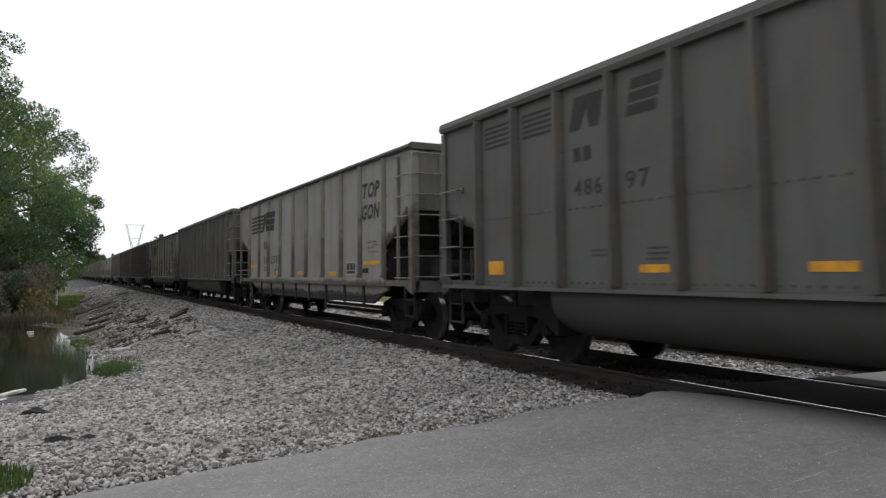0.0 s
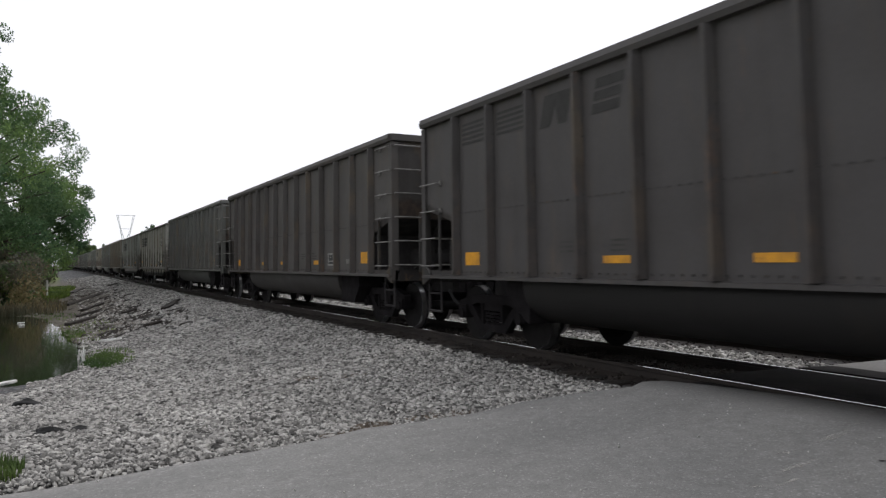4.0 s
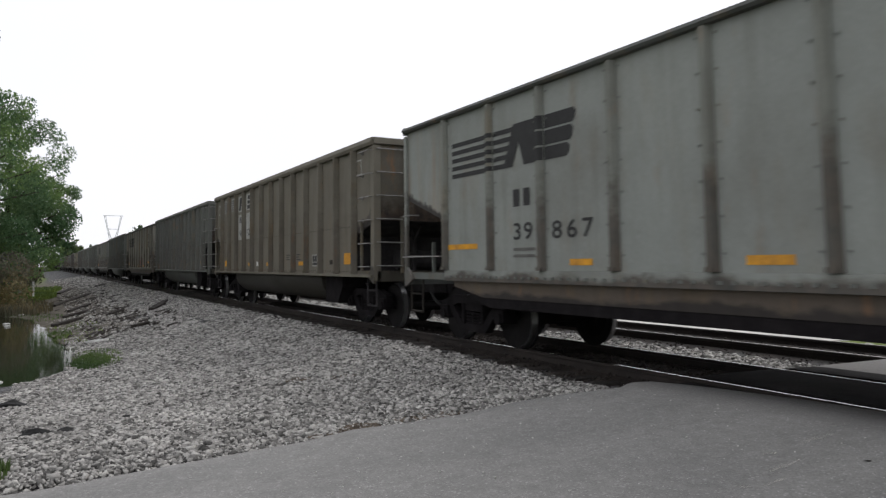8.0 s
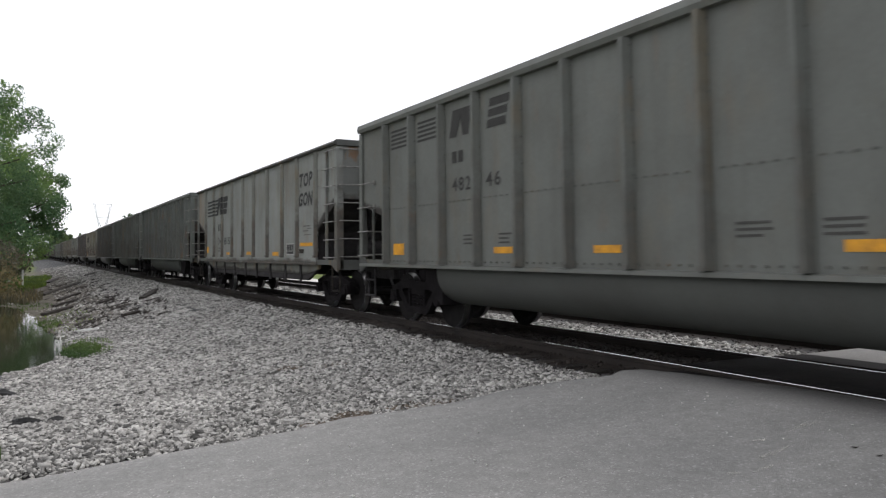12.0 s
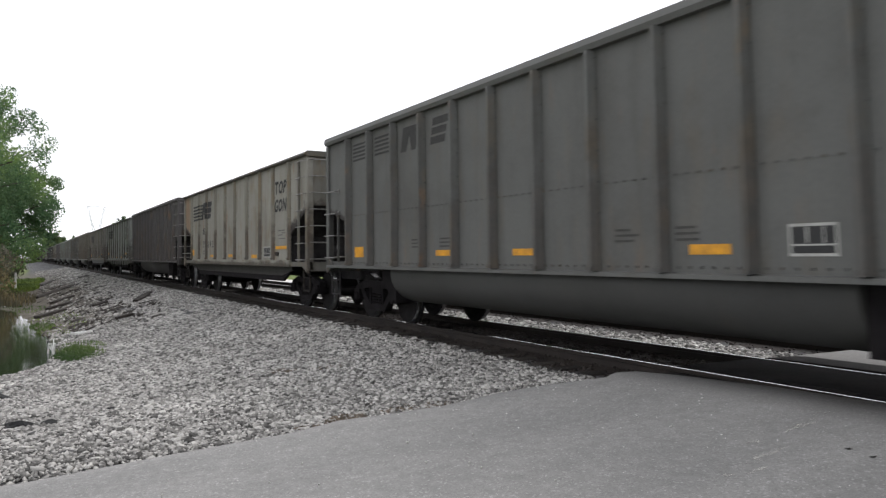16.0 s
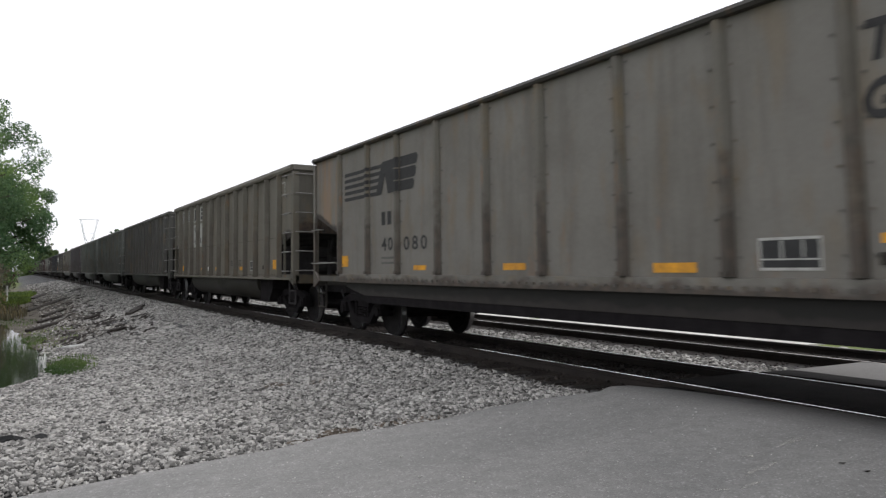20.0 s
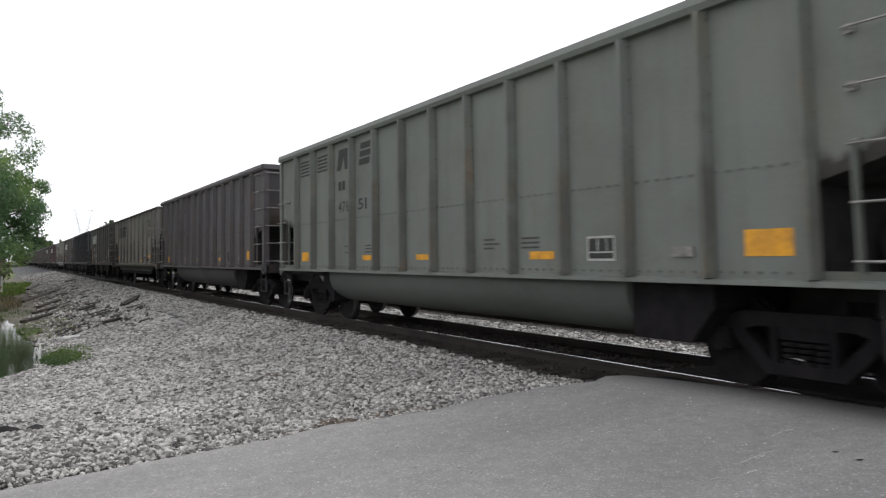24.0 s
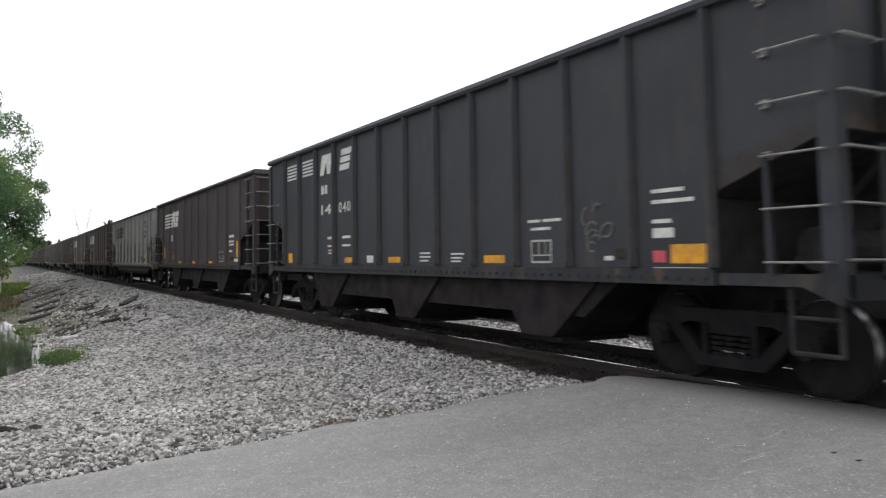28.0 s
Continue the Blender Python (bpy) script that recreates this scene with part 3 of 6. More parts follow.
def build_track(x, head, label):
    track = tagged(new("track"), label, "railway track", "tracks", "structure")
    track.location = (x, 0, 0)
    for side in (-0.7525, 0.7525):
        rail = part("rail", prism(bmesh.new(), [(p + side, q) for p, q in RAIL], -300, 1200, "y"), RAIL_SIDE, track, "rusty steel rail")
        part("rail_head", prism(bmesh.new(), [(p + side, q) for p, q in HEAD], -300, 1200, "y"), head, rail, "polished running surface")
    bm = box(bmesh.new(), -1.28, 1.28, -0.115, 0.115, -0.36, -0.166)
    tie = finish(bm, "tie", TIE, bevel=0.012)
    plate = finish(box(bmesh.new(), -0.10, 0.10, -0.09, 0.09, -0.188, -0.176), "tie_plate", RAIL_SIDE)
    rng = random.Random(int(x * 10))
    for i in range(130):
        y = 6.9 + i * 0.5
        one = piece("tie", tie, track, pose(rng.uniform(-0.05, 0.05), y + rng.uniform(-0.03, 0.03), rng.uniform(-0.012, 0.006), 0, 0, rng.uniform(-1.2, 1.2)))
        if i < 30:
            for side in (-0.7525, 0.7525):
                piece("tie_plate", plate, one, pose(side, 0, 0))
    bm = bmesh.new()
    for i in range(920):
        y = 71.9 + i * 0.5
        box(bm, -1.28, 1.28, y - 0.115, y + 0.115, -0.36, -0.19)
    for i in range(140):
        y = -3 - i * 0.5
        box(bm, -1.28, 1.28, y - 0.115, y + 0.115, -0.36, -0.19)
    tagged(part("far_ties", bm, TIE, track), kind="stuff")
    return track


def build_road():
    """The level crossing: asphalt that climbs to the rails, with flangeway gaps beside them."""
    edges = [(-60, 6.47), (5.9, 6.475), (6.66, 7.94), (8.16, 8.66), (8.67, 10.29), (10.51, 11.79), (12.01, 60)]
    road = tagged(new("road"), "worn grey asphalt road climbing to the level crossing", "road", kind="structure")
    rng = random.Random(5)
    for a, b in edges:
        bm = bmesh.new()
        xs = [a] + [x for x in (-30, -15, -8, -4, -2, -1, 0, 1, 2, 2.5, 3, 3.6, 4.2, 4.8, 5.2, 5.5, 5.75, 5.95, 6.1, 6.2, 6.3, 6.4, 13.5, 15, 18, 24, 30, 40) if a < x < b] + [b]
        rows = []
        for x in xs:
            z = float(road_z(x))
            lip = 0.0
            side = 6.50 + 0.05 * math.sin(3.1 * x) + 0.03 * math.sin(7.7 * x + 1) + (0.10 if 5.5 < x < 5.8 else 0)
            if x > 5.9:
                side = float(np.interp(x, [5.9, 6.0, 6.1, 6.2, 6.3, 6.4, 6.47], [6.54, 6.46, 6.18, 5.85, 5.4, 4.9, 4.0])) + 0.02 * math.sin(19 * x)
            if a == 5.9:
                z, side = z - 0.05, 6.5
            if a > 6:
                side = 6.55 + 0.04 * math.sin(5 * x)
            ring = [(x, -4.3, z - 0.2), (x, -4.3, z - 0.02), (x, -4.0, z), (x, 0, z + 0.02), (x, 3, z + 0.02), (x, side - 0.25, z - lip), (x, side - 0.08, z - 0.01 - lip),
                    (x, side, z - 0.04 - lip), (x, side + 0.05, z - 0.25)]
            rows.append([bm.verts.new(p) for p in ring])
        for r, s in zip(rows, rows[1:]):
            for i in range(len(r) - 1):
                bm.faces.new((r[i], s[i], s[i + 1], r[i + 1]))
        for r in (rows[0], rows[-1]):
            bm.faces.new(r)
        dark = a in (5.9, 6.66, 8.16, 10.51)
        part("crossing_panel" if dark else "asphalt_slab", bm, PANEL_BLACK if dark else ASPHALT, road)
    return road


def build_smears():
    """Streaks of dried mud dragged over the asphalt by tyres."""
    rng = random.Random(17)
    for x, y, rx, ry, turn in ((5.54, 3.92, 0.13, 0.022, -12), (5.14, 3.77, 0.24, 0.045, 10), (4.55, 3.70, 0.085, 0.026, -8), (4.36, 3.45, 0.26, 0.030, 9), (4.18, 3.38, 0.09, 0.022, -15),
                               (4.06, 3.27, 0.13, 0.030, 6), (3.83, 3.31, 0.065, 0.026, -30), (4.99, 4.47, 0.04, 0.02, 20)):
        bm = bmesh.new()
        ring = []
        for i in range(18):
            a = 6.2832 * i / 18
            k = rng.uniform(0.45, 1.3)
            u, v = rx * k * math.cos(a), ry * k * math.sin(a)
            c, s = math.cos(radians(turn)), math.sin(radians(turn))
            px, py = x + u * c - v * s, y + u * s + v * c
            ring.append(bm.verts.new((px, py, float(road_z(px)) + 0.026)))
        mid = bm.verts.new((x, y, float(road_z(x)) + 0.027))
        for a, b in zip(ring, ring[1:] + ring[:1]):
            bm.faces.new((mid, a, b))
        tagged(thing("mud_smear", bm, SMEAR, "pale dried mud smear on the asphalt", "stain", "mud smears"), kind="stuff")


def build_pond():
    bm = bmesh.new()
    v = [bm.verts.new(p) for p in ((-40, 12.5, -1.03), (1.0, 12.5, -1.03), (1.0, 41, -1.03), (-40, 41, -1.03))]
    bm.faces.new(v)
    return thing("pond", bm, WATER, "still dark brown-green pond water beside the embankment", "pond", kind="structure")


# ---- plants ----
def leaf_cloud(rng, centres, radii, n, size, flat=0.6):
    """Small folded leaf clumps round the given centres: arrays of vertices and faces."""
    pick = rng.choice(len(centres), n, p=radii ** 2 / np.sum(radii ** 2))
    d = rng.normal(size=(n, 3))
    d /= np.linalg.norm(d, axis=1, keepdims=True)
    r = rng.uniform(0.25, 1.0, n) ** 0.5
    c = centres[pick] + d * (r * radii[pick])[:, None] * np.array([1, 1, flat + 0.2])
    a = rng.normal(size=(n, 3))
    a /= np.linalg.norm(a, axis=1, keepdims=True)
    b = np.cross(a, rng.normal(size=(n, 3)))
    b /= np.linalg.norm(b, axis=1, keepdims=True)
    s = rng.uniform(0.5, 1.0, n)[:, None] * size
    up = np.cross(a, b) * s * 0.25
    v = np.stack([c - a * s, c - b * s * 0.55 + up, c + a * s, c + b * s * 0.55 + up], 1)
    f = np.array([[0, 1, 2], [0, 2, 3]])[None] + (np.arange(n) * 4)[:, None, None]
    return v.reshape(-1, 3), f.reshape(-1, 3)


def build_tree(x, y, height, spread, leaves, size, seed, label, mat, base=0.15, name="tree", group="trackside trees", lobes=46):
    """A tapered trunk with limbs, and a crown of leaf clumps gathered at the limb ends."""
    rng = np.random.default_rng(seed)
    z0 = float(ground_z(x, y)) - 0.15
    root = tagged(new(name), label, "tree", group)
    root.location = (x, y, z0)
    bm = bmesh.new()
    knots = [Vector((0, 0, 0))]
    for i in range(1, 7):
        knots.append(Vector((rng.normal(0, 0.02) * height, rng.normal(0, 0.02) * height, height * 0.85 * i / 6)))
    for i, (p, q) in enumerate(zip(knots, knots[1:])):
        rod(bm, p, q, 0.028 * height * (1 - i / 6.5), 9, 0.028 * height * (1 - (i + 1) / 6.5))
    centres, radii = [], []
    limbs = bmesh.new()
    for i in range(lobes):
        t = rng.uniform(base, 1.0)
        az = rng.uniform(0, 6.283)
        reach = spread * math.sin(min(1.0, 0.25 + 1.05 * (1 - t)) * 1.45) * rng.uniform(0.55, 1.0) * (0.78 + 0.22 * min(1.0, (t - base) / 0.2))
        p = knots[0].lerp(knots[-1], min(t * 0.9, 0.95))
        q = Vector((math.cos(az) * reach, math.sin(az) * reach, height * (t * 0.93 + 0.02)))
        rod(limbs, p, q, 0.007 * height * (1.15 - t), 6, 0.002 * height)
        for k in (0.55, 0.8, 1.0):
            centres.append(p.lerp(q, k) + Vector(rng.normal(0, 0.035 * height, 3)))
            radii.append(height * rng.uniform(0.045, 0.085) * (1.15 - 0.35 * t))
        for _ in range(2):
            centres.append(q + Vector(rng.normal(0, 0.05 * height, 3)))
            radii.append(height * rng.uniform(0.02, 0.045))
    part("trunk", bm, BARK, root, smooth=True)
    part("limb_work", limbs, BARK, root, smooth=True)
    v, f = leaf_cloud(rng, np.array([c[:] for c in centres]), np.array(radii), leaves, size)
    crown = new("crown", raw_mesh("crown", v, f, mat))
    crown.parent = root
    return root


def build_bush(x, y, w, d, h, leaves, size, seed, label, mat, name="bush", group="bushes", z=None):
    rng = np.random.default_rng(seed)
    z0 = float(ground_z(x, y)) if z is None else z
    n = max(6, int(w * 4))
    c = np.stack([rng.uniform(-0.42, 0.42, n) * w, rng.uniform(-0.42, 0.42, n) * d, rng.uniform(0.2, 0.72, n) * h], -1)
    v, f = leaf_cloud(rng, c, rng.uniform(0.18, 0.34, n) * min(w, h, d) * 0.9, leaves, size, 0.8)
    v[:, 2] = np.clip(v[:, 2], -0.05, None)
    root = new(name, raw_mesh(name, v, f, mat))
    root.location = (x, y, z0)
    return tagged(root, label, "bush", group)


def build_weeds(name, spots, height, mat, label, seed, width=0.012):
    """Thin bent blades of grass and stalks."""
    rng = np.random.default_rng(seed)
    n = len(spots)
    az, lean = rng.uniform(0, 6.283, n), rng.uniform(0.1, 0.6, n)
    h = rng.uniform(0.45, 1.0, n) * height
    d = np.stack([np.cos(az), np.sin(az), np.zeros(n)], -1)
    s = np.stack([-np.sin(az), np.cos(az), np.zeros(n)], -1) * width
    up = np.array([0, 0, 1.0])
    mid = spots + up * (h * 0.6)[:, None] + d * (h * lean * 0.3)[:, None]
    tip = spots + up * (h * (1 - lean * 0.3))[:, None] + d * (h * lean)[:, None]
    v = np.stack([spots - s, spots + s, mid + s * 0.8, mid - s * 0.8, tip], 1).reshape(-1, 3)
    f = (np.array([[0, 1, 2], [0, 2, 3], [3, 2, 4]])[None] + (np.arange(n) * 5)[:, None, None]).reshape(-1, 3)
    return tagged(new(name, raw_mesh(name, v, f, mat)), label, "weeds", kind="stuff")


def patch_spots(rng, x, y, rx, ry, n):
    a, r = rng.uniform(0, 6.283, n), np.sqrt(rng.random(n))
    px, py = x + np.cos(a) * r * rx, y + np.sin(a) * r * ry
    return np.stack([px, py, ground_z(px, py) - 0.01], -1)


def build_plants():
    leafy = "broad green deciduous tree in full leaf"
    build_tree(-7.5, 40, 17.0, 5.5, 48000, 0.115, 21, leafy + " by the pond", LEAF, 0.14)
    build_tree(-4.8, 52, 17.2, 5.9, 54000, 0.115, 22, leafy + " over the bank", LEAF, 0.17)
    build_tree(-2.2, 63, 14.5, 5.8, 52000, 0.115, 23, leafy + " edging the wood", LEAF, 0.205)
    build_tree(-6.5, 72, 14.0, 6.0, 16000, 0.2, 24, leafy + " in the trackside wood", LEAF_DARK, 0.1)
    build_tree(-5.6, 92, 9.0, 3.8, 6000, 0.32, 25, leafy + " further down the trackside wood", LEAF_DARK, 0.1)
    build_tree(-15, 52, 17.0, 6.0, 6000, 0.30, 26, leafy + " deep in the wood", LEAF_DARK, 0.1)
    for i, (x, y, w, d, h, n) in enumerate(((-7.5, 39.5, 7, 4, 2.6, 3600), (-3.4, 47, 5, 5, 2.8, 3200), (-3.4, 57, 4, 6, 2.6, 2600),
                                           (-4.0, 70, 4, 8, 3.4, 2400), (-13, 38, 8, 4, 2.6, 2400), (-3.6, 86, 4, 10, 4, 1800), (-4, 120, 6, 20, 6, 1800))):
        build_bush(x, y, w, d, h, n, 0.17, 40 + i, "dark green undergrowth below the trees", LEAF_DARK, "undergrowth", "undergrowth")
    build_bush(-2.3, 45.5, 3.2, 5, 3.4, 3400, 0.12, 51, "brown-green scrub at the foot of the trees", SCRUB, "scrub", "undergrowth")
    build_bush(-2.7, 52, 3.4, 6, 4.6, 3600, 0.13, 52, "brown-green scrub at the foot of the trees", SCRUB, "scrub", "undergrowth")
    build_bush(-4.6, 40.5, 4.5, 3, 3.2, 3400, 0.12, 53, "brown-green scrub at the foot of the trees", SCRUB, "scrub", "undergrowth")
    build_bush(-1.5, 66, 3.2, 6, 5.2, 4200, 0.13, 57, "brown-green scrub at the foot of the trees", SCRUB, "undergrowth", "undergrowth")
    build_bush(-1.3, 84, 2.4, 3, 1.4, 1500, 0.11, 54, "small bright green shrub on the bank", WEED, "scrub", "undergrowth")
    # far woods closing the line of sight along the track, and crowns that rise behind the train
    for i, (x, y, h, s) in enumerate(((8.5, 300, 10.5, 9), (0, 330, 11, 8), (13, 340, 9.5, 9), (17, 560, 15, 11), (34, 570, 17, 12), (-14, 260, 14, 8), (-6, 180, 11, 6))):
        build_tree(x, y, h, s, 2600, 0.75, 60 + i, "distant round-crowned green tree beyond the track", LEAF_DARK, 0.1, group="distant trees", lobes=30)
    build_tree(16.2, 148, 9.2, 4.6, 4200, 0.36, 70, "dark green tree behind the far track", LEAF_DARK, 0.1, group="distant trees", lobes=30)
    build_tree(18.6, 158, 9.0, 3.8, 3000, 0.36, 71, "dark green tree behind the far track", LEAF_DARK, 0.1, group="distant trees", lobes=26)
    # trees and bushes on the far side of the crossing
    for i, (x, y, h, s) in enumerate(((47.0, 45.5, 4.6, 2.4), (50.5, 46.5, 4.2, 2.4), (54.0, 47.5, 4.6, 2.6), (44, 58, 8.5, 4), (38, 64, 8, 4), (52, 66, 9.5, 4.5), (34, 80, 9, 4.5))):
        build_tree(x, y, h, s, 3600, 0.3, 80 + i, "bright green tree on the lawn beyond the tracks", LEAF, 0.12, group="lawn trees", lobes=26)
    rng = np.random.default_rng(8)
    build_weeds("verge_weeds", np.concatenate([patch_spots(rng, -0.62, 7.15, 0.42, 0.5, 900), patch_spots(rng, -1.3, 7.6, 0.7, 0.8, 900)]), 0.17, WEED,
                "fresh green weeds at the edge of the asphalt", 1, 0.008)
    build_weeds("bank_grass", np.concatenate([patch_spots(rng, 1.05, 19.3, 0.42, 1.3, 1500), patch_spots(rng, 1.15, 19.6, 0.6, 1.9, 700), patch_spots(rng, 0.55, 27.8, 0.4, 1.8, 420), patch_spots(rng, 1.0, 29.0, 0.9, 5.0, 420),
                                              patch_spots(rng, -0.4, 38, 1.4, 3.0, 600)]), 0.11, WEED, "green grass tufts at the edge of the pond", 2, 0.012)
    build_weeds("bank_weeds", np.concatenate([patch_spots(rng, -0.2, 63, 1.3, 6.0, 2200), patch_spots(rng, 0.2, 78, 1.6, 8.0, 1500), patch_spots(rng, -0.8, 50, 1.0, 5.0, 1200)]), 0.40, WEED,
                "green weeds on the bank below the trees", 6, 0.03)
    build_weeds("shore_reeds", np.concatenate([patch_spots(rng, -6.0, 40.2, 5.0, 1.6, 2600), patch_spots(rng, -0.8, 44, 1.4, 5, 900)]), 0.7, DRY,
                "brown and green reeds along the far shore", 3, 0.02)
    build_bush(-0.75, 7.2, 0.75, 0.8, 0.30, 900, 0.024, 58, "leafy bright green weed clump at the road edge", WEED, "weed_clump", "verge plants")
    build_weeds("verge_clump", np.concatenate([patch_spots(rng, 2.62, 6.66, 0.2, 0.10, 120)]), 0.09, DRY, "dark dry weed clump at the road edge", 4, 0.006)
    x, y = jitter_grid(rng, 19.5, 60, 7, 60, 0.6)
    build_weeds("lawn", np.stack([x, y, ground_z(x, y)], -1), 0.10, WEED, "mown green lawn beyond the tracks", 5, 0.03)


# ---- debris on the bank ----
def plank(name, a, b, w, h, mat, label, group="debris"):
    """A half-buried timber from a to b on the bank."""
    (x0, y0), (x1, y1) = a, b
    z0, z1 = float(ground_z(x0, y0)), float(ground_z(x1, y1))
    p, q = Vector((x0, y0, z0 + h * 0.22)), Vector((x1, y1, z1 + h * 0.22))
    length = (q - p).length
    bm = bmesh.new()
    rng = random.Random(int(x0 * 100 + y0))
    rings = []
    for i in range(6):
        k = length * i / 5
        g = 1 - 0.25 * rng.random() if i in (0, 5) else 1 - 0.1 * rng.random()
        rings.append([bm.verts.new((sx * w * 0.5 * g + rng.uniform(-0.02, 0.02), k, sz * h * 0.5 * g)) for sx, sz in ((-1, -1), (1, -1), (1, 1), (-1, 1))])
    for r, s in zip(rings, rings[1:]):
        for i in range(4):
            bm.faces.new((r[i], r[(i + 1) % 4], s[(i + 1) % 4], s[i]))
    bm.faces.new(rings[0][::-1])
    bm.faces.new(rings[-1])
    ob = thing(name, bm, mat, label, "debris", group, bevel=0.01)
    ob.matrix_basis = Matrix.Translation(p) @ (q - p).to_track_quat("Y", "Z").to_matrix().to_4x4()
    return ob


def build_debris():
    tie = "old black railway tie lying on the gravel bank"
    for a, b, w in (((0.66, 47.5), (3.0, 57.3), 0.30), ((0.45, 31.7), (1.5, 34.0), 0.20), ((2.6, 25.95), (3.12, 26.4), 0.18), ((3.9, 32.3), (4.7, 34.6), 0.20),
                    ((4.2, 33.6), (5.1, 36.6), 0.16), ((2.5, 33.5), (3.1, 34.6), 0.15), ((4.1, 70.0), (5.0, 73.7), 0.3), ((1.3, 66), (2.4, 74), 0.3),
                    ((1.2, 40), (2.3, 43.5), 0.16), ((0.9, 36), (1.9, 38), 0.14)):
        plank("old_tie", a, b, w, 0.16, OLDWOOD, tie, "old ties")
    rng2 = random.Random(31)
    for i in range(12):
        y = 26.0 + 40 * rng2.random() ** 1.4
        x = rng2.uniform(0.9, 3.4) + 0.02 * (y - 24)
        a = rng2.uniform(-0.9, 0.35)
        ln = rng2.uniform(0.4, 1.5) * (1 + 0.02 * y)
        plank("broken_timber", (x, y), (x + ln * math.cos(1.2 + a), y + ln * math.sin(1.2 + a)), rng2.uniform(0.04, 0.08), 0.05, OLDWOOD, "rotten broken timber on the muddy bank", "old ties")
    plank("white_board", (1.14, 22.9), (1.66, 22.6), 0.12, 0.06, LITTER, "short white board lying in the grass").location.z += 0.10
    plank("driftwood", (-1.6, 15.6), (-0.9, 16.2), 0.10, 0.05, LITTER, "pale driftwood at the pond shore").location.z = -1.03
    plank("driftwood", (-1.05, 16.75), (-0.62, 16.95), 0.12, 0.06, LITTER, "pale driftwood at the pond shore").location.z = -1.02
    plank("driftwood", (-2.6, 17.2), (-1.7, 17.0), 0.08, 0.04, LITTER, "pale driftwood at the pond shore").location.z = -1.03
    for x, y, ln in ((0.28, 46.6, 0.5), (-0.85, 40.2, 0.35), (-1.25, 34.6, 0.4), (-1.15, 33.2, 0.3)):
        plank("driftwood", (x, y), (x + ln * 0.6, y + 0.1), 0.09, 0.05, LITTER, "pale plastic and driftwood at the pond shore").location.z = max(-1.0, float(ground_z(x, y)) + 0.03)
    rng = np.random.default_rng(12)
    for x, y, s in ((-0.02, 9.03, 0.15), (-0.33, 13.3, 0.20), (-0.55, 8.3, 0.10), (0.26, 9.0, 0.10), (0.9, 9.6, 0.06), (2.75, 6.72, 0.11)):
        lump = bmesh.new()
        bmesh.ops.create_icosphere(lump, subdivisions=2, radius=1)
        for vert in lump.verts:
            vert.co = Vector((vert.co.x * s, vert.co.y * s * 0.55, vert.co.z * s * 0.42)) * (1 + rng.uniform(-0.28, 0.28))
        ob = new("dark_lump", finish(lump, "dark_lump", RUBBER))
        ob.location = (x, y, float(ground_z(x, y)) + s * 0.1)
        tagged(ob, "black lump of rubber and soil on the gravel", "debris", "debris")
    for x, y, turn in ((4.85, 3.21, -35), (4.80, 3.01, -20)):
        leaf = bmesh.new()
        ring = [(0.030 * math.cos(a), 0.011 * math.sin(a), 0.006 + 0.004 * math.cos(2 * a)) for a in (0, 0.8, 1.57, 2.4, 3.14, 3.9, 4.7, 5.5)]
        leaf.faces.new([leaf.verts.new(p) for p in ring])
        bmesh.ops.solidify(leaf, geom=leaf.faces[:], thickness=0.002)
        ob = thing("dead_leaf", leaf, OLDWOOD, "dark dead leaf lying on the asphalt", "leaf", "dead leaves")
        ob.matrix_basis = pose(x, y, float(road_z(x)) + 0.021, 0, 0, turn)
    stalks = tagged(new("bleached_stump"), "bleached white broken stump at the waterline", "debris", "debris")
    stalks.location = (0.62, 20.6, -1.1)
    for i in range(6):
        a, r = rng.uniform(0, 6.283), rng.uniform(0.03, 0.12)
        p = Vector((math.cos(a) * r, math.sin(a) * r * 2, 0.0))
        part("stalk", rod(bmesh.new(), p, p + Vector((rng.normal(0, 0.08), rng.normal(0, 0.08), rng.uniform(0.12, 0.4))), 0.028, 5, 0.016), LITTER, stalks)
    # sticks, bark and washed-up dark litter strewn over the mud
    n = 150
    ly = 24.0 + 36 * rng.random(n) ** 1.5
    lx = 0.75 + 3.2 * rng.random(n) ** 0.9 + 0.5 * np.sin(ly * 0.7) * rng.random(n)
    la, ll = rng.normal(1.30, 0.30, n), rng.uniform(0.12, 0.75, n) * (0.6 + 0.018 * ly)
    lw = rng.uniform(0.02, 0.055, n)
    base = np.stack([lx, ly, ground_z(lx, ly) + 0.02], -1)
    along = np.stack([np.cos(la), np.sin(la), np.zeros(n)], -1) * ll[:, None]
    tip = base + along
    tip[:, 2] = ground_z(tip[:, 0], tip[:, 1]) + rng.uniform(0.02, 0.09, n)
    wide = np.stack([-np.sin(la), np.cos(la), np.zeros(n)], -1) * lw[:, None]
    up = np.array([0, 0, 1.0]) * lw[:, None] * 1.3
    v = np.stack([base - wide, base + up, base + wide, tip - wide * 0.6, tip + up * 0.6, tip + wide * 0.6], 1).reshape(-1, 3)
    f = np.array([(0, 3, 4), (0, 4, 1), (1, 4, 5), (1, 5, 2), (0, 1, 2), (3, 5, 4)])[None] + (np.arange(n) * 6)[:, None, None]
    tagged(new("bank_litter", raw_mesh("bank_litter", v, f.reshape(-1, 3), OLDWOOD)), "dark sticks and bark washed up on the muddy bank", "debris", kind="stuff")
    # marker post
    post = tagged(new("marker_post"), "thin white wooden marker post beside the undergrowth", "post")
    post.location = (-0.38, 58.5, float(ground_z(-0.38, 58.5)) - 0.1)
    part("pole", rod(bmesh.new(), (0, 0, 0), (0, 0, 1.33), 0.06, 8), LITTER, post)
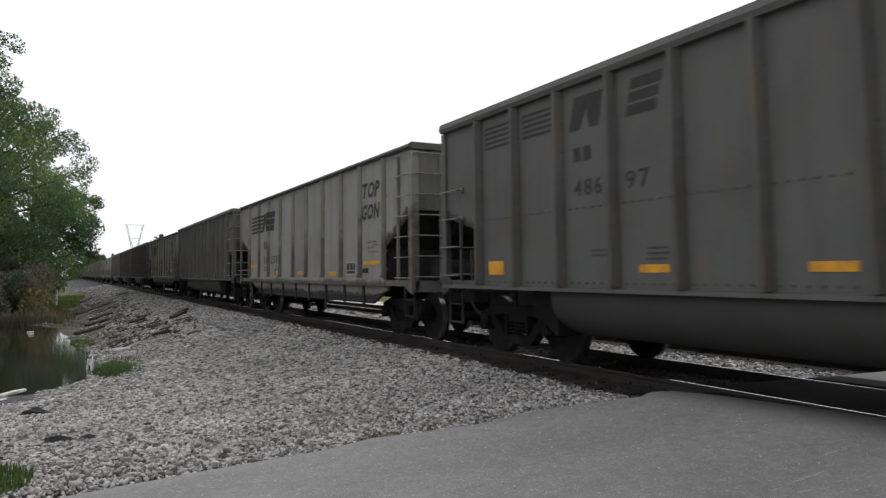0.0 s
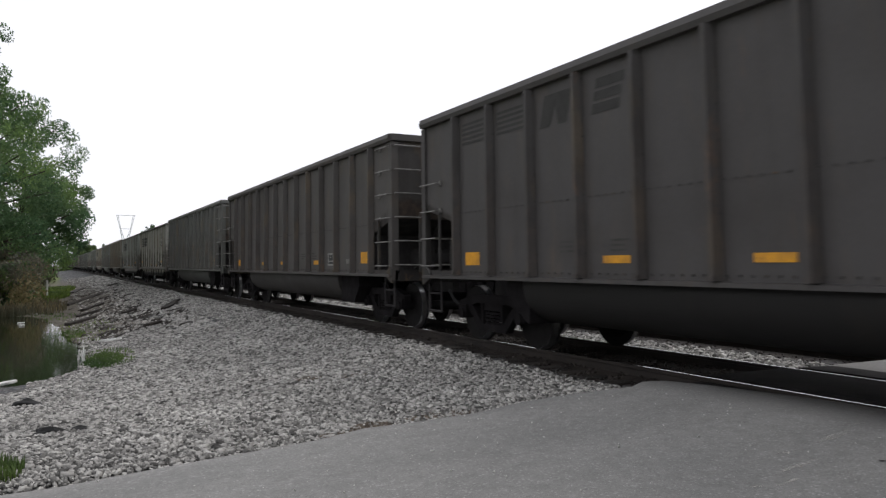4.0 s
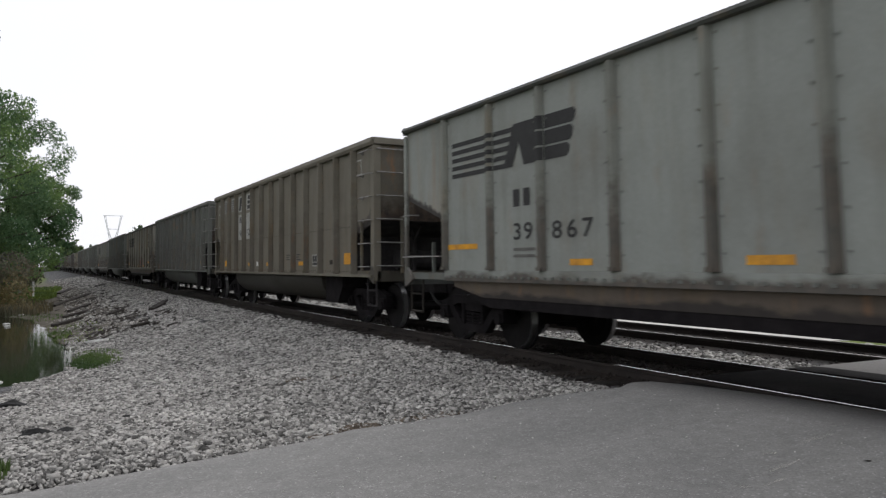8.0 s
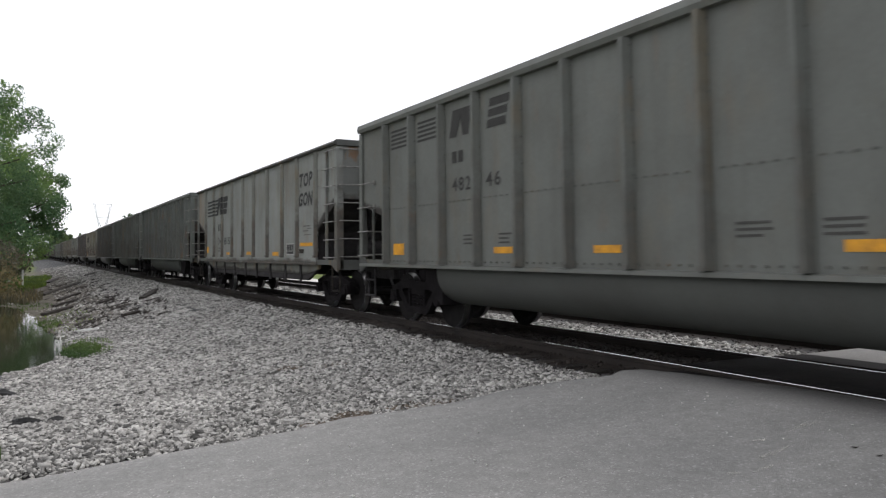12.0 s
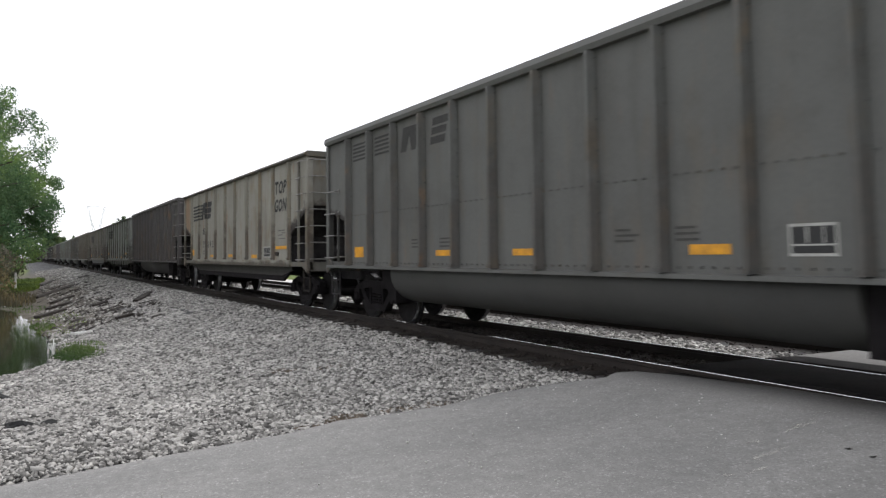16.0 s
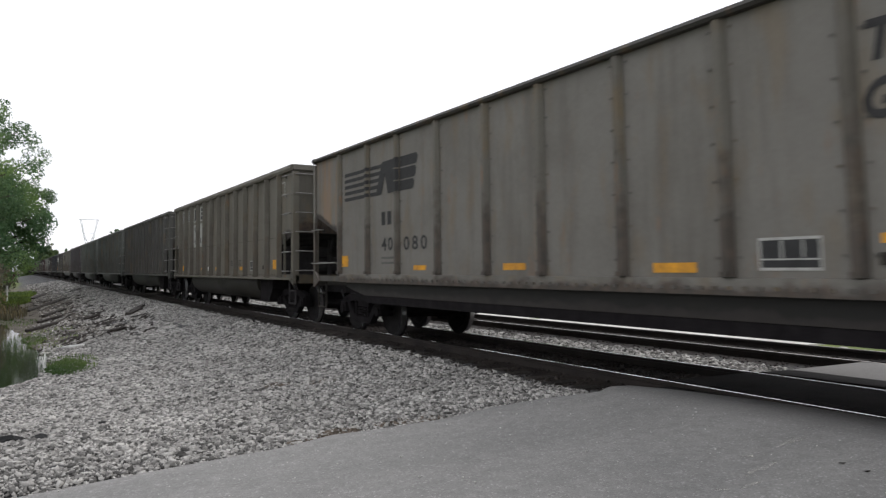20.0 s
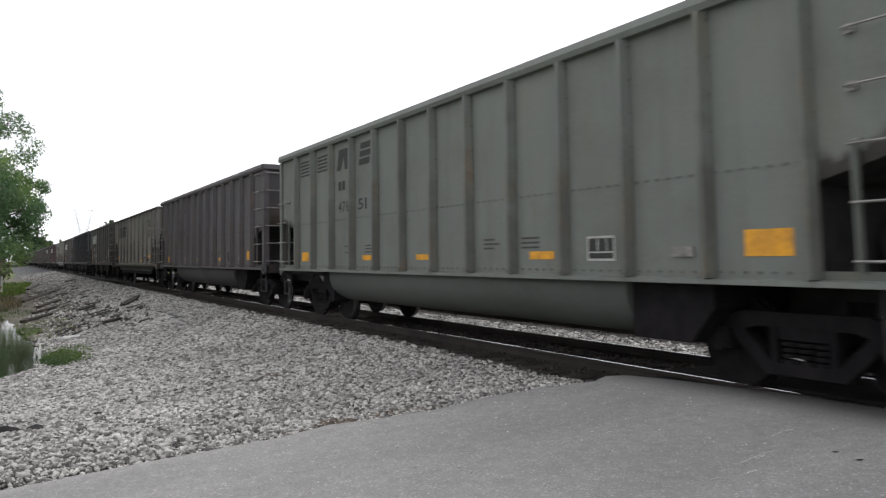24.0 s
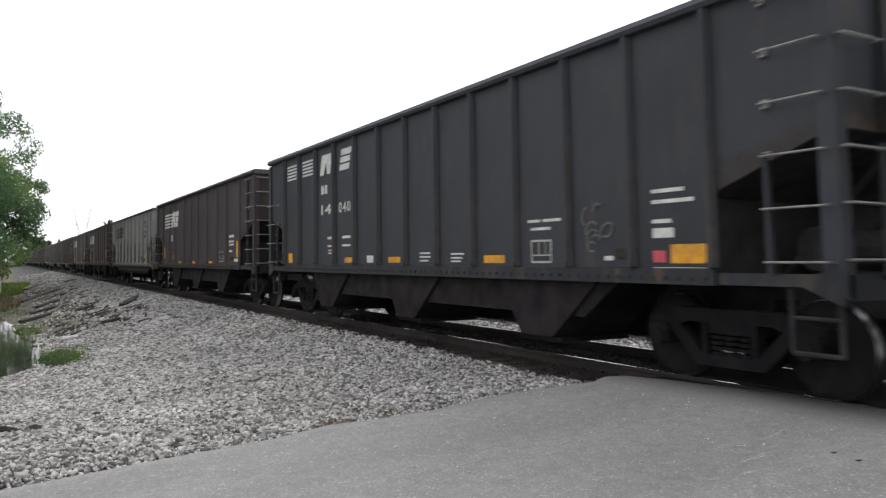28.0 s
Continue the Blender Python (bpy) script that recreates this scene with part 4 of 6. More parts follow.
    part("cap", rod(bmesh.new(), (0, 0, 1.33), (0, 0, 1.37), 0.072, 8), CONCRETE, post)


# ---- far things ----
def build_tower():
    """Lattice transmission tower: narrow waist, arms spread to a wide flat crossarm."""
    tower = tagged(new("transmission_tower"), "grey lattice steel transmission tower far down the line", "pylon")
    tower.location = (31.0, 402, -0.7)
    r = 0.075

    def bar(name, a, b):
        part(name, rod(bmesh.new(), a, b, r, 5), GALV, tower)
    waist, arms, top = 13.0, 20.0, 26.5
    for s in (-1, 1):
        for d in (-1, 1):
            bar("leg", (s * 2.6, d * 2.6, 0), (s * 1.0, d * 0.8, waist))
            bar("brace", (s * 2.6, d * 2.6, 0), (-s * 1.6, d * 1.5, waist * 0.62))
        for d in (-0.5, 0.5):
            bar("arm", (s * 1.0, d * 1.6, waist), (s * 4.0, d, top))
            bar("arm", (s * 0.2, d * 1.6, waist + 1), (s * 2.2, d, arms))
            bar("brace", (s * 2.2, d, arms), (s * 3.4, d, top))
            bar("brace", (s * 2.4, d, arms - 2), (s * 1.3, d, arms - 3))
    for d in (-0.5, 0.5):
        bar("crossarm", (-4.4, d, top), (4.4, d, top))
        bar("crossarm", (-2.3, d, arms), (2.3, d, arms))
    bar("crossarm", (-1.1, 0, waist), (1.1, 0, waist))
    return tower


def build_building():
    """Low brick building with a flat roof across the crossing."""
    b = tagged(new("brick_building"), "low brown brick building with a flat roof and white-framed windows", "building")
    b.matrix_basis = pose(47, 37, float(ground_z(47, 37)) - 0.05, 0, 0, -52)
    w, d, h = 34.0, 12.0, 6.15
    part("wall", box(bmesh.new(), 0, w, -0.0, d, 0, h), BRICK, b)
    part("roof", box(bmesh.new(), -0.15, w + 0.15, -0.15, d + 0.15, h + 0.003, h + 0.22), CONCRETE, b, "pale flat roof edge")
    pane_me = finish(box(bmesh.new(), -0.5, 0.5, -0.06, -0.04, 0, 0.72), "pane", GLASS)
    frame_bm = bmesh.new()
    for x0, x1, z0, z1 in ((-0.57, 0.57, 0.72, 0.79), (-0.57, 0.57, -0.07, 0), (-0.57, -0.5, 0, 0.72), (0.5, 0.57, 0, 0.72)):
        box(frame_bm, x0, x1, -0.09, -0.004, z0, z1)
    frame_me = finish(frame_bm, "window_frame", TRIM)
    for i in range(11):
        for z in (0.95, 4.35):
            win = piece("window", frame_me, b, pose(2.0 + i * 3.0, 0, z))
            piece("pane", pane_me, win)
    part("downpipe", rod(bmesh.new(), (0.6, -0.08, 0), (0.6, -0.08, h), 0.06, 8), TRIM, b, "white downpipe")
    part("door", box(bmesh.new(), 6.6, 7.6, -0.06, -0.004, 0, 2.1), TRIM, b, "white door")
    for x in (3.6, 9.5, 16.0):
        unit = tagged(new("rooftop_unit"), "grey metal air conditioning unit on the flat roof", "air conditioner", "rooftop units")
        unit.matrix_basis = b.matrix_basis @ pose(x, 1.2, h + 0.22)
        part("casing", box(bmesh.new(), 0, 1.3, 0, 1.1, 0.25, 1.35), GALV, unit, bevel=0.03)
        for px in (0.08, 1.22):
            for py in (0.1, 1.0):
                part("leg", rod(bmesh.new(), (px, py, 0.0), (px, py, 0.25), 0.05, 6), GALV, unit)
        part("fan_ring", lathe(bmesh.new(), [(0.30, 0.0), (0.38, 0.0), (0.38, 0.08), (0.30, 0.08)], 16, "z"), RUBBER, unit).matrix_basis = pose(0.65, 0.55, 1.353)
    # taller block behind with a pale rendered wall
    c = tagged(new("rendered_building"), "pale rendered warehouse behind the brick building", "building")
    c.matrix_basis = pose(66, 34, -0.8, 0, 0, -52)
    part("wall", box(bmesh.new(), 0, 22, 0, 12, 0, 9.0), CONCRETE, c)
    part("roof", box(bmesh.new(), -0.2, 22.2, -0.2, 12.2, 9.003, 9.3), GALV, c)
    for i in range(5):
        part("window", box(bmesh.new(), 2 + i * 4, 3.4 + i * 4, -0.05, -0.004, 6.4, 7.6), GLASS, c)


def build_parked_car(x, y, turn, mat, label):
    car = tagged(new("parked_car"), label, "car", "parked cars")
    car.matrix_basis = pose(x, y, float(ground_z(x, y)) + 0.0, 0, 0, turn)
    body = [(-2.2, 0.35), (-2.25, 0.75), (-2.1, 0.95), (-1.2, 1.0), (-0.7, 1.02), (1.7, 1.02), (2.15, 0.95), (2.25, 0.6), (2.2, 0.32)]
    part("body", prism(bmesh.new(), body, -0.86, 0.86, "y"), mat, car, bevel=0.04)
    cabin = [(-1.05, 1.0), (-0.45, 1.42), (0.9, 1.45), (1.65, 1.02)]
    part("cabin", prism(bmesh.new(), cabin, -0.74, 0.74, "y"), GLASS, car, "dark glass")
    part("roof", box(bmesh.new(), -0.45, 0.92, -0.70, 0.70, 1.44, 1.48), mat, car, bevel=0.015)
    for a in (-1.4, 1.4):
        for s in (-0.8, 0.8):
            bm = lathe(bmesh.new(), [(0.18, s - 0.1), (0.31, s - 0.1), (0.33, s), (0.31, s + 0.1), (0.18, s + 0.1)], 18)
            wheel = part("wheel", bm, RUBBER, car)
            wheel.matrix_basis = pose(a, 0, 0.33, 0, 0, 90)
    for s in (-0.6, 0.6):
        part("headlight", box(bmesh.new(), -2.27, -2.15, s - 0.18, s + 0.18, 0.66, 0.8), LITTER, car)


def build_far_side():
    bm = bmesh.new()
    box(bm, 15.0, 20.2, 12.8, 400, -0.85, -0.63)
    thing("service_road", bm, CONCRETE, "pale concrete service road along the far track", "road", kind="structure")
    build_building()
    build_parked_car(35, 26, 38, AUTO_DARK, "dark parked saloon car on the lawn edge")
    build_parked_car(38.5, 29.5, 38, AUTO_WHITE, "white parked saloon car on the lawn edge")
    build_parked_car(33, 21, 38, AUTO_DARK, "dark parked saloon car on the lawn edge")
    fence = tagged(new("rail_fence"), "low white rail fence along the lawn", "fence")
    fence.location = (22, 0, float(ground_z(22, 20)))
    for i in range(14):
        part("post", box(bmesh.new(), -0.06, 0.06, 10 + i * 2.5 - 0.06, 10 + i * 2.5 + 0.06, -0.1, 0.75), TRIM, fence)
    part("rail", box(bmesh.new(), -0.085, -0.061, 9.8, 42.8, 0.45, 0.60), TRIM, fence)


# ---- lettering ----
GLYPHS = {}


def glyph(ch, bold=0.0):
    """Outline of one character from the built-in font, filled, as vertices and faces of unit height."""
    if (ch, bold) not in GLYPHS:
        cu = bpy.data.curves.new("glyph", "FONT")
        cu.body, cu.resolution_u, cu.offset = ch, 3, bold
        ob = bpy.data.objects.new("glyph", cu)
        me = bpy.data.meshes.new_from_object(ob)
        co = np.array([v.co[:2] for v in me.vertices])
        lo, hi = co.min(0), co.max(0)
        co = (co - lo) / (hi[1] - lo[1])
        GLYPHS[ch, bold] = (co, [tuple(p.vertices) for p in me.polygons], co[:, 0].max())
        bpy.data.objects.remove(ob)
        bpy.data.meshes.remove(me)
        bpy.data.curves.remove(cu)
    return GLYPHS[ch, bold]


def write_text(bm, text, u, z, height, x, y_tail, width=None, gap=0.22, slant=0.0, bold=0.0):
    """Letters on the near side of a car: u runs from its tail end towards its head, x is the plane of the sheet."""
    glyphs = [glyph(c, bold) for c in text]
    natural = sum(g[2] for g in glyphs) * height + gap * height * (len(text) - 1)
    k = 1.0 if width is None else width / natural
    at = 0.0
    for co, polys, w in glyphs:
        vs = [bm.verts.new((x, y_tail - (u + at * k + p * height * k + slant * q * height), z + q * height)) for p, q in co]
        for poly in polys:
            bm.faces.new([vs[i] for i in poly])
        at += (w + gap) * height
    return bm


def patch(bm, x, y_tail, pts):
    """A flat painted shape on the near side, corners as (u, z)."""
    bm.faces.new([bm.verts.new((x, y_tail - u, z)) for u, z in pts])
    return bm


def over_post(bm, sp, u, z0, z1):
    """Paint carried over a side post: its outer face and the flank towards the head end."""
    y, w, sx, d = sp["tail"] - u, sp["post_w"], sp["side"], sp["post_d"]
    for (xa, ya), (xb, yb) in (((sx + d, y + w * 0.45), (sx + d, y - w * 0.45)), ((sx + d, y - w * 0.45), (sx + 0.014, y - w))):
        bm.faces.new([bm.verts.new((-px - 0.004, py - 0.002, pz)) for px, py, pz in ((xa, ya, z0), (xb, yb, z0), (xb, yb, z1), (xa, ya, z1))])
    return bm


def rect(bm, x, y_tail, u0, u1, z0, z1, lean=0.0):
    return patch(bm, x, y_tail, [(u0, z0), (u1, z0), (u1 + lean, z1), (u0 + lean, z1)])


# ---- the coal cars ----
SPACING = 16.65
WHEEL_R = 0.457
SPECS = {
    "gondola": dict(tail=7.44, length=15.23, side=1.50, top=3.675, sill=1.06, posts=[1.46, 2.86, 4.14, 5.58, 7.01, 8.30, 9.76, 11.17, 12.44, 13.83], post_w=0.078,
                    post_d=0.07, cut_tail=(2.44, 1.98), cut_head=(2.46, 1.80), chord=0.05, bottom="beam", ladder="full"),
    "tub": dict(tail=7.50, length=15.2, side=1.50, top=3.74, sill=1.08, posts=[1.24 + 1.078 * i for i in range(13)], post_w=0.062, post_d=0.12,
                cut_tail=(2.23, 1.92), cut_head=(2.16, 1.90), chord=0.10, bottom="tub", ladder="irons"),
    "hopper": dict(tail=7.50, length=15.2, side=1.50, top=3.70, sill=1.06, posts=[1.35, 2.84, 3.88, 5.72, 7.0, 8.12, 9.52, 10.93, 12.12, 13.64], post_w=0.07,
                   post_d=0.05, cut_tail=(2.35, 1.95), cut_head=(2.40, 1.85), chord=0.06, bottom="hopper", ladder="full"),
    "ribbed_hopper": dict(tail=7.50, length=15.2, side=1.50, top=3.74, sill=1.06, posts=[1.15 + 1.066 * i for i in range(13)], post_w=0.06, post_d=0.08,
                          cut_tail=(2.30, 1.95), cut_head=(2.35, 1.90), chord=0.07, bottom="hopper", ladder="irons"),
}


SHEET_PAINT = {k: car_paint_material(k + "_sheet_paint", None, (q["tail"], q["tail"] - q["length"], q["posts"][0], q["posts"][-1], q["cut_tail"], q["cut_head"], k == "gondola"), (0.034, 0.028, 0.025))
               for k, q in SPECS.items()}


def wheelset_mesh():
    bm = bmesh.new()
    for s in (-1, 1):
        prof = [(0.09, 0.66), (0.18, 0.655), (0.34, 0.70), (0.40, 0.675), (0.484, 0.68), (0.484, 0.705), (0.461, 0.715)]
        lathe(bm, [(r, s * k) for r, k in prof], 36)
        lathe(bm, [(r, s * k) for r, k in ((0.449, 0.815), (0.40, 0.815), (0.33, 0.76), (0.16, 0.80), (0.09, 0.80))], 36)
        lathe(bm, [(r, s * k) for r, k in ((0.085, 0.80), (0.085, 1.10), (0.05, 1.115))], 14)
        box(bm, *sorted((s * 1.112, s * 1.122)), -0.055, 0.055, -0.012, 0.012)
        box(bm, *sorted((s * 1.1125, s * 1.1215)), -0.012, 0.012, -0.055, 0.055)
    rod(bm, (-0.66, 0, 0), (0.66, 0, 0), 0.085, 12)
    n = len(bm.faces)
    for s in (-1, 1):
        lathe(bm, [(0.4605, s * 0.7155), (0.4575, s * 0.76), (0.4495, s * 0.8145)], 36)
    for f in list(bm.faces)[n:]:
        f.material_index = 1
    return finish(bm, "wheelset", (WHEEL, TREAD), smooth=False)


def side_frame_mesh(s):
    """Cast truck side frame: two arched limbs, window with springs, bearing boxes."""
    bm = bmesh.new()
    a, b = sorted((s * 0.93, s * 1.07))
    upper = [(-1.05, 0.52), (-1.05, 0.66), (-0.62, 0.78), (0.62, 0.78), (1.05, 0.66), (1.05, 0.52), (0.70, 0.58), (0.5, 0.64), (-0.5, 0.64), (-0.70, 0.58)]
    prism(bm, upper, a, b)
    lower = [(-0.78, 0.56), (-0.40, 0.20), (0.40, 0.20), (0.78, 0.56), (0.62, 0.60), (0.32, 0.31), (-0.32, 0.31), (-0.62, 0.60)]
    prism(bm, lower, a, b)
    for y in (-0.33, 0.27):
        box(bm, a, b, y, y + 0.06, 0.30, 0.65)
    for y in (-0.89, 0.89):
        box(bm, s * 1.12 if s < 0 else 0.90, -0.90 if s < 0 else s * 1.12, y - 0.13, y + 0.13, 0.40, 0.60)
        rod(bm, (s * 1.10, y, WHEEL_R), (s * 1.15, y, WHEEL_R), 0.09, 10)
    for y in (-0.17, 0.0, 0.17):
        for i in range(4):
            rod(bm, (s * 1.0, y, 0.31 + i * 0.055), (s * 1.0, y, 0.345 + i * 0.055), 0.072, 9)
    box(bm, a + 0.02, b + 0.02 if s < 0 else b - 0.02, -0.26, 0.26, 0.53, 0.64)
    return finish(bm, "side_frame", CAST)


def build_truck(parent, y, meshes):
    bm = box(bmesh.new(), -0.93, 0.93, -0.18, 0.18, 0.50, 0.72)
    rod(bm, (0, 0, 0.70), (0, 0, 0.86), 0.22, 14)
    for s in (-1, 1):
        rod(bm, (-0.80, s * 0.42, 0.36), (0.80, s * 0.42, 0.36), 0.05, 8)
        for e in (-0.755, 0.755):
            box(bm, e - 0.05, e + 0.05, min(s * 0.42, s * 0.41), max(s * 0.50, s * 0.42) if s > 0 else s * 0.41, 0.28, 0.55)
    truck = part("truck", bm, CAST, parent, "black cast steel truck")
    truck.location = (0, y, 0)
    for me in meshes["frames"]:
        piece("side_frame", me, truck)
    for k, a in enumerate((-0.89, 0.89)):
        w = piece("wheelset", meshes["wheelset"], truck, pose(0, a, WHEEL_R))
        w["axle"] = k


def side_outline(sp):
    """Outline of the side sheet in (y, z): the lower corners are cut away over the trucks."""
    tail, head = sp["tail"], sp["tail"] - sp["length"]
    p0, p1 = tail - sp["posts"][0], tail - sp["posts"][-1]
    return [(tail, sp["top"]), (tail, sp["cut_tail"][0]), (p0, sp["cut_tail"][1]), (p0, sp["sill"]), (p1, sp["sill"]), (p1, sp["cut_head"][1]),
            (head, sp["cut_head"][0]), (head, sp["top"])]


def build_coal_car(kind, meshes, simple=False):
    """A coal car built at the origin: y runs to its tail, rail tops at z = 0, near side at negative x."""
    sp = SPECS[kind]
    car = new("coal_car")
    tail, head, sx, top, sill = sp["tail"], sp["tail"] - sp["length"], sp["side"], sp["top"], sp["sill"]
    outline = side_outline(sp)
    inner0, inner1 = tail - sp["posts"][0], tail - sp["posts"][-1]
    for s in (-1, 1):
        a, b = sorted((s * sx, s * (sx - 0.03)))
        part("side_sheet", prism(bmesh.new(), outline, a, b), SHEET_PAINT[kind], car)
    # end sheets, slope sheets and floor close the hold
    for y, (z0, z1), yi, d in ((tail, sp["cut_tail"], inner0, -1), (head, sp["cut_head"], inner1, 1)):
        e = bmesh.new()
        y0, y1 = sorted((y + d * 0.006, y + d * 0.036))
        box(e, -sx + 0.032, sx - 0.032, y0, y1, z0 + 0.01, top)
        part("end_sheet", e, END_PAINT, car)
        for x in (-0.75, 0.0, 0.75) if not simple else ():
            part("end_post", box(bmesh.new(), x - 0.06, x + 0.06, *sorted((y + d * 0.005, y - d * 0.055)), z0 + 0.02, top - 0.08), END_PAINT, car)
        sl = bmesh.new()
        prism(sl, [(y + d * 0.01, z0), (yi, z1), (yi + d * 0.9, z1 - 0.75), (yi + d * 0.9, z1 - 0.71), (yi, z1 + 0.04), (y + d * 0.01, z0 + 0.04)], -sx + 0.034, sx - 0.034)
        part("slope_sheet", sl, UNDER, car, "sooty black slope sheet")
        ym = (y + yi) / 2
        for x in (-0.42, 0.42):
            st = bmesh.new()
            prism(st, [(ym - 0.05, sill), (ym + 0.05, sill), (ym + 0.05, (z0 + z1) / 2), (ym - 0.05, (z0 + z1) / 2)], x - 0.04, x + 0.04)
            rod(st, (x, yi + d * 0.1, sill), (x, y - d * 0.25 + d * 0.4, z0 - 0.06), 0.035, 6)
            part("end_stanchion", st, UNDER, car)
        box_end = box(bmesh.new(), -sx + 0.02, sx - 0.02, *sorted((y - d * 0.05, y + d * 0.12)), sill - 0.12, sill + 0.09)
        part("end_sill", box_end, PAINT, car)
        for s in (-1, 1):
            side_deck = bmesh.new()
            q0, q1 = sorted((y + d * 0.13, yi - d * 0.004))
            box(side_deck, *sorted((s * (sx - 0.10), s * (sx - 0.004))), q0, q1, sill - 0.02, sill + 0.09)
            part("corner_sill", side_deck, PAINT, car)
        if not simple:
            cp = bmesh.new()
            box(cp, -0.10, 0.10, *sorted((y - d * 0.052, y - d * 0.30)), 0.74, 1.00)
            box(cp, -0.06, 0.06, *sorted((y - d * 0.30, y - d * 0.46)), 0.78, 0.96)
            prism(cp, [(y - d * 0.44, 0.74), (y - d * 0.40, 1.0), (y - d * 0.58, 1.02), (y - d * 0.62, 0.86), (y - d * 0.55, 0.72)], -0.13, 0.10)
            part("coupler", cp, CAST, car, "black cast coupler")
            hose = bmesh.new()
            pipe(hose, [(-0.32, y - d * 0.05, 0.78), (-0.34, y - d * 0.25, 0.62), (-0.30, y - d * 0.42, 0.50), (-0.16, y - d * 0.55, 0.47)], 0.028)
            part("air_hose", hose, RUBBER, car)
    fl = bmesh.new()
    box(fl, -sx + 0.034, sx - 0.034, inner1 + 0.9, inner0 - 0.9, sill - 0.02, sill + 0.03)
    for y, d in ((inner0, -1), (inner1, 1)):
        box(fl, -sx + 0.04, sx - 0.04, *sorted((y + d * 0.02, y + d * 0.05)), sill, sill + 0.8)
    part("floor", fl, UNDER, car)
    cs = box(bmesh.new(), -0.16, 0.16, head + 0.1, tail - 0.1, 0.72, 1.02)
    part("centre_sill", cs, UNDER, car)
    # top chord, side sills and posts
    for s in (-1, 1):
        c = sp["chord"]
        w = 0.105
        chord = [(s * (sx - 0.034), top - c * 0.9), (s * (sx + w * 0.75), top - c * 0.9), (s * (sx + w), top - c * 0.3), (s * (sx + w * 0.8), top + c * 0.55), (s * (sx - 0.05), top + c * 0.7)]
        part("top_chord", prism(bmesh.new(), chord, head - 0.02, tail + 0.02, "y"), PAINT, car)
        lip = bmesh.new()
        if sp["bottom"] == "tub":
            prism(lip, [(s * (sx - 0.05), sill - 0.04), (s * (sx + 0.09), sill - 0.04), (s * (sx + 0.09), sill + 0.005), (s * (sx + 0.004), sill + 0.02)], head + 0.02, tail - 0.02, "y")
        else:
            prism(lip, [(s * (sx - 0.05), sill - 0.03), (s * (sx + 0.03), sill - 0.03), (s * (sx + 0.03), sill + 0.13), (s * (sx + 0.004), sill + 0.135)], inner1 - 0.02, inner0 + 0.02, "y")
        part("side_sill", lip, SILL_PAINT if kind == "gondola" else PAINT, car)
        pw, pd = sp["post_w"], sp["post_d"]
        for u in sp["posts"] if s < 0 or not simple else ():
            y = tail - u
            pb = bmesh.new()
            zb = sill + 0.14 if sp["bottom"] != "tub" else sill + 0.022
            prof = [(s * (sx + 0.002), y - pw), (s * (sx + 0.014), y - pw), (s * (sx + pd), y - pw * 0.45), (s * (sx + pd), y + pw * 0.45), (s * (sx + 0.014), y + pw), (s * (sx + 0.002), y + pw)]
            prism(pb, prof, zb, top - c * 0.9 - 0.002, "z")
            box(pb, *sorted((s * (sx + 0.003), s * (sx + pd + 0.02))), y - pw * 0.6, y + pw * 0.6, zb - 0.001, zb + 0.05)
            part("side_post", pb, POST_PAINT if kind == "gondola" else RIB_PAINT, car)
    for y, d in ((tail, 1), (head, -1)):
        e = bmesh.new()
        box(e, -sx - 0.05, sx + 0.05, *sorted((y - d * 0.02, y + d * 0.075)), top - 0.07, top + 0.055)
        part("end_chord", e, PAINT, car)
        for s in (-1, 1):
            cpst = bmesh.new()
            z0 = (sp["cut_tail"] if d > 0 else sp["cut_head"])[0]
            w0 = 0.022 if d > 0 and kind == "gondola" else 0.05 if d > 0 else 0.075
            box(cpst, *sorted((s * (sx + 0.002), s * (sx + 0.045))), *sorted((y - d * (0.015 + w0 * 1.4), y - d * 0.006)), sill + 0.10, top - 0.1)
            box(cpst, *sorted((s * (sx - (0.03 if d > 0 and kind == "gondola" else 0.10)), s * (sx + 0.045))), *sorted((y - d * 0.004, y + d * 0.05)), sill - 0.10, top - 0.1)
            part("corner_post", cpst, POST_PAINT if kind == "gondola" else PAINT, car)
    if sp["bottom"] == "tub":
        for s in (-1, 1):
            arc = [(s * 1.46, sill - 0.042)] + [(s * (0.86 + 0.60 * math.cos(a)), 0.96 - 0.52 * math.sin(a)) for a in np.linspace(0.0, 1.5, 16)] + [(s * 0.36, 0.42), (s * 0.22, 0.60), (s * 0.22, sill - 0.042)]
            tb = bmesh.new()
            prism(tb, arc, inner1 + 2.30, inner0 - 1.80, "y")
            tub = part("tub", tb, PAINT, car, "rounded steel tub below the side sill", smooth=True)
            for poly in tub.data.polygons:
                poly.use_smooth = len(poly.vertices) == 4 and poly.center.z < sill - 0.06
            for hi, flat, lo in ((inner1 + 2.296, inner1 + 1.5, inner1 + 1.2), (inner0 - 1.796, inner0 - 1.75, inner0 - 1.2)):
                te = bmesh.new()
                prism(te, [(hi, 0.44), (hi, sill - 0.045), (lo, sill - 0.045), (lo, 0.80), (flat, 0.44)], *sorted((s * 0.24, s * 1.36)))
                part("tub_end", te, CAST, car)
    elif sp["bottom"] == "beam":
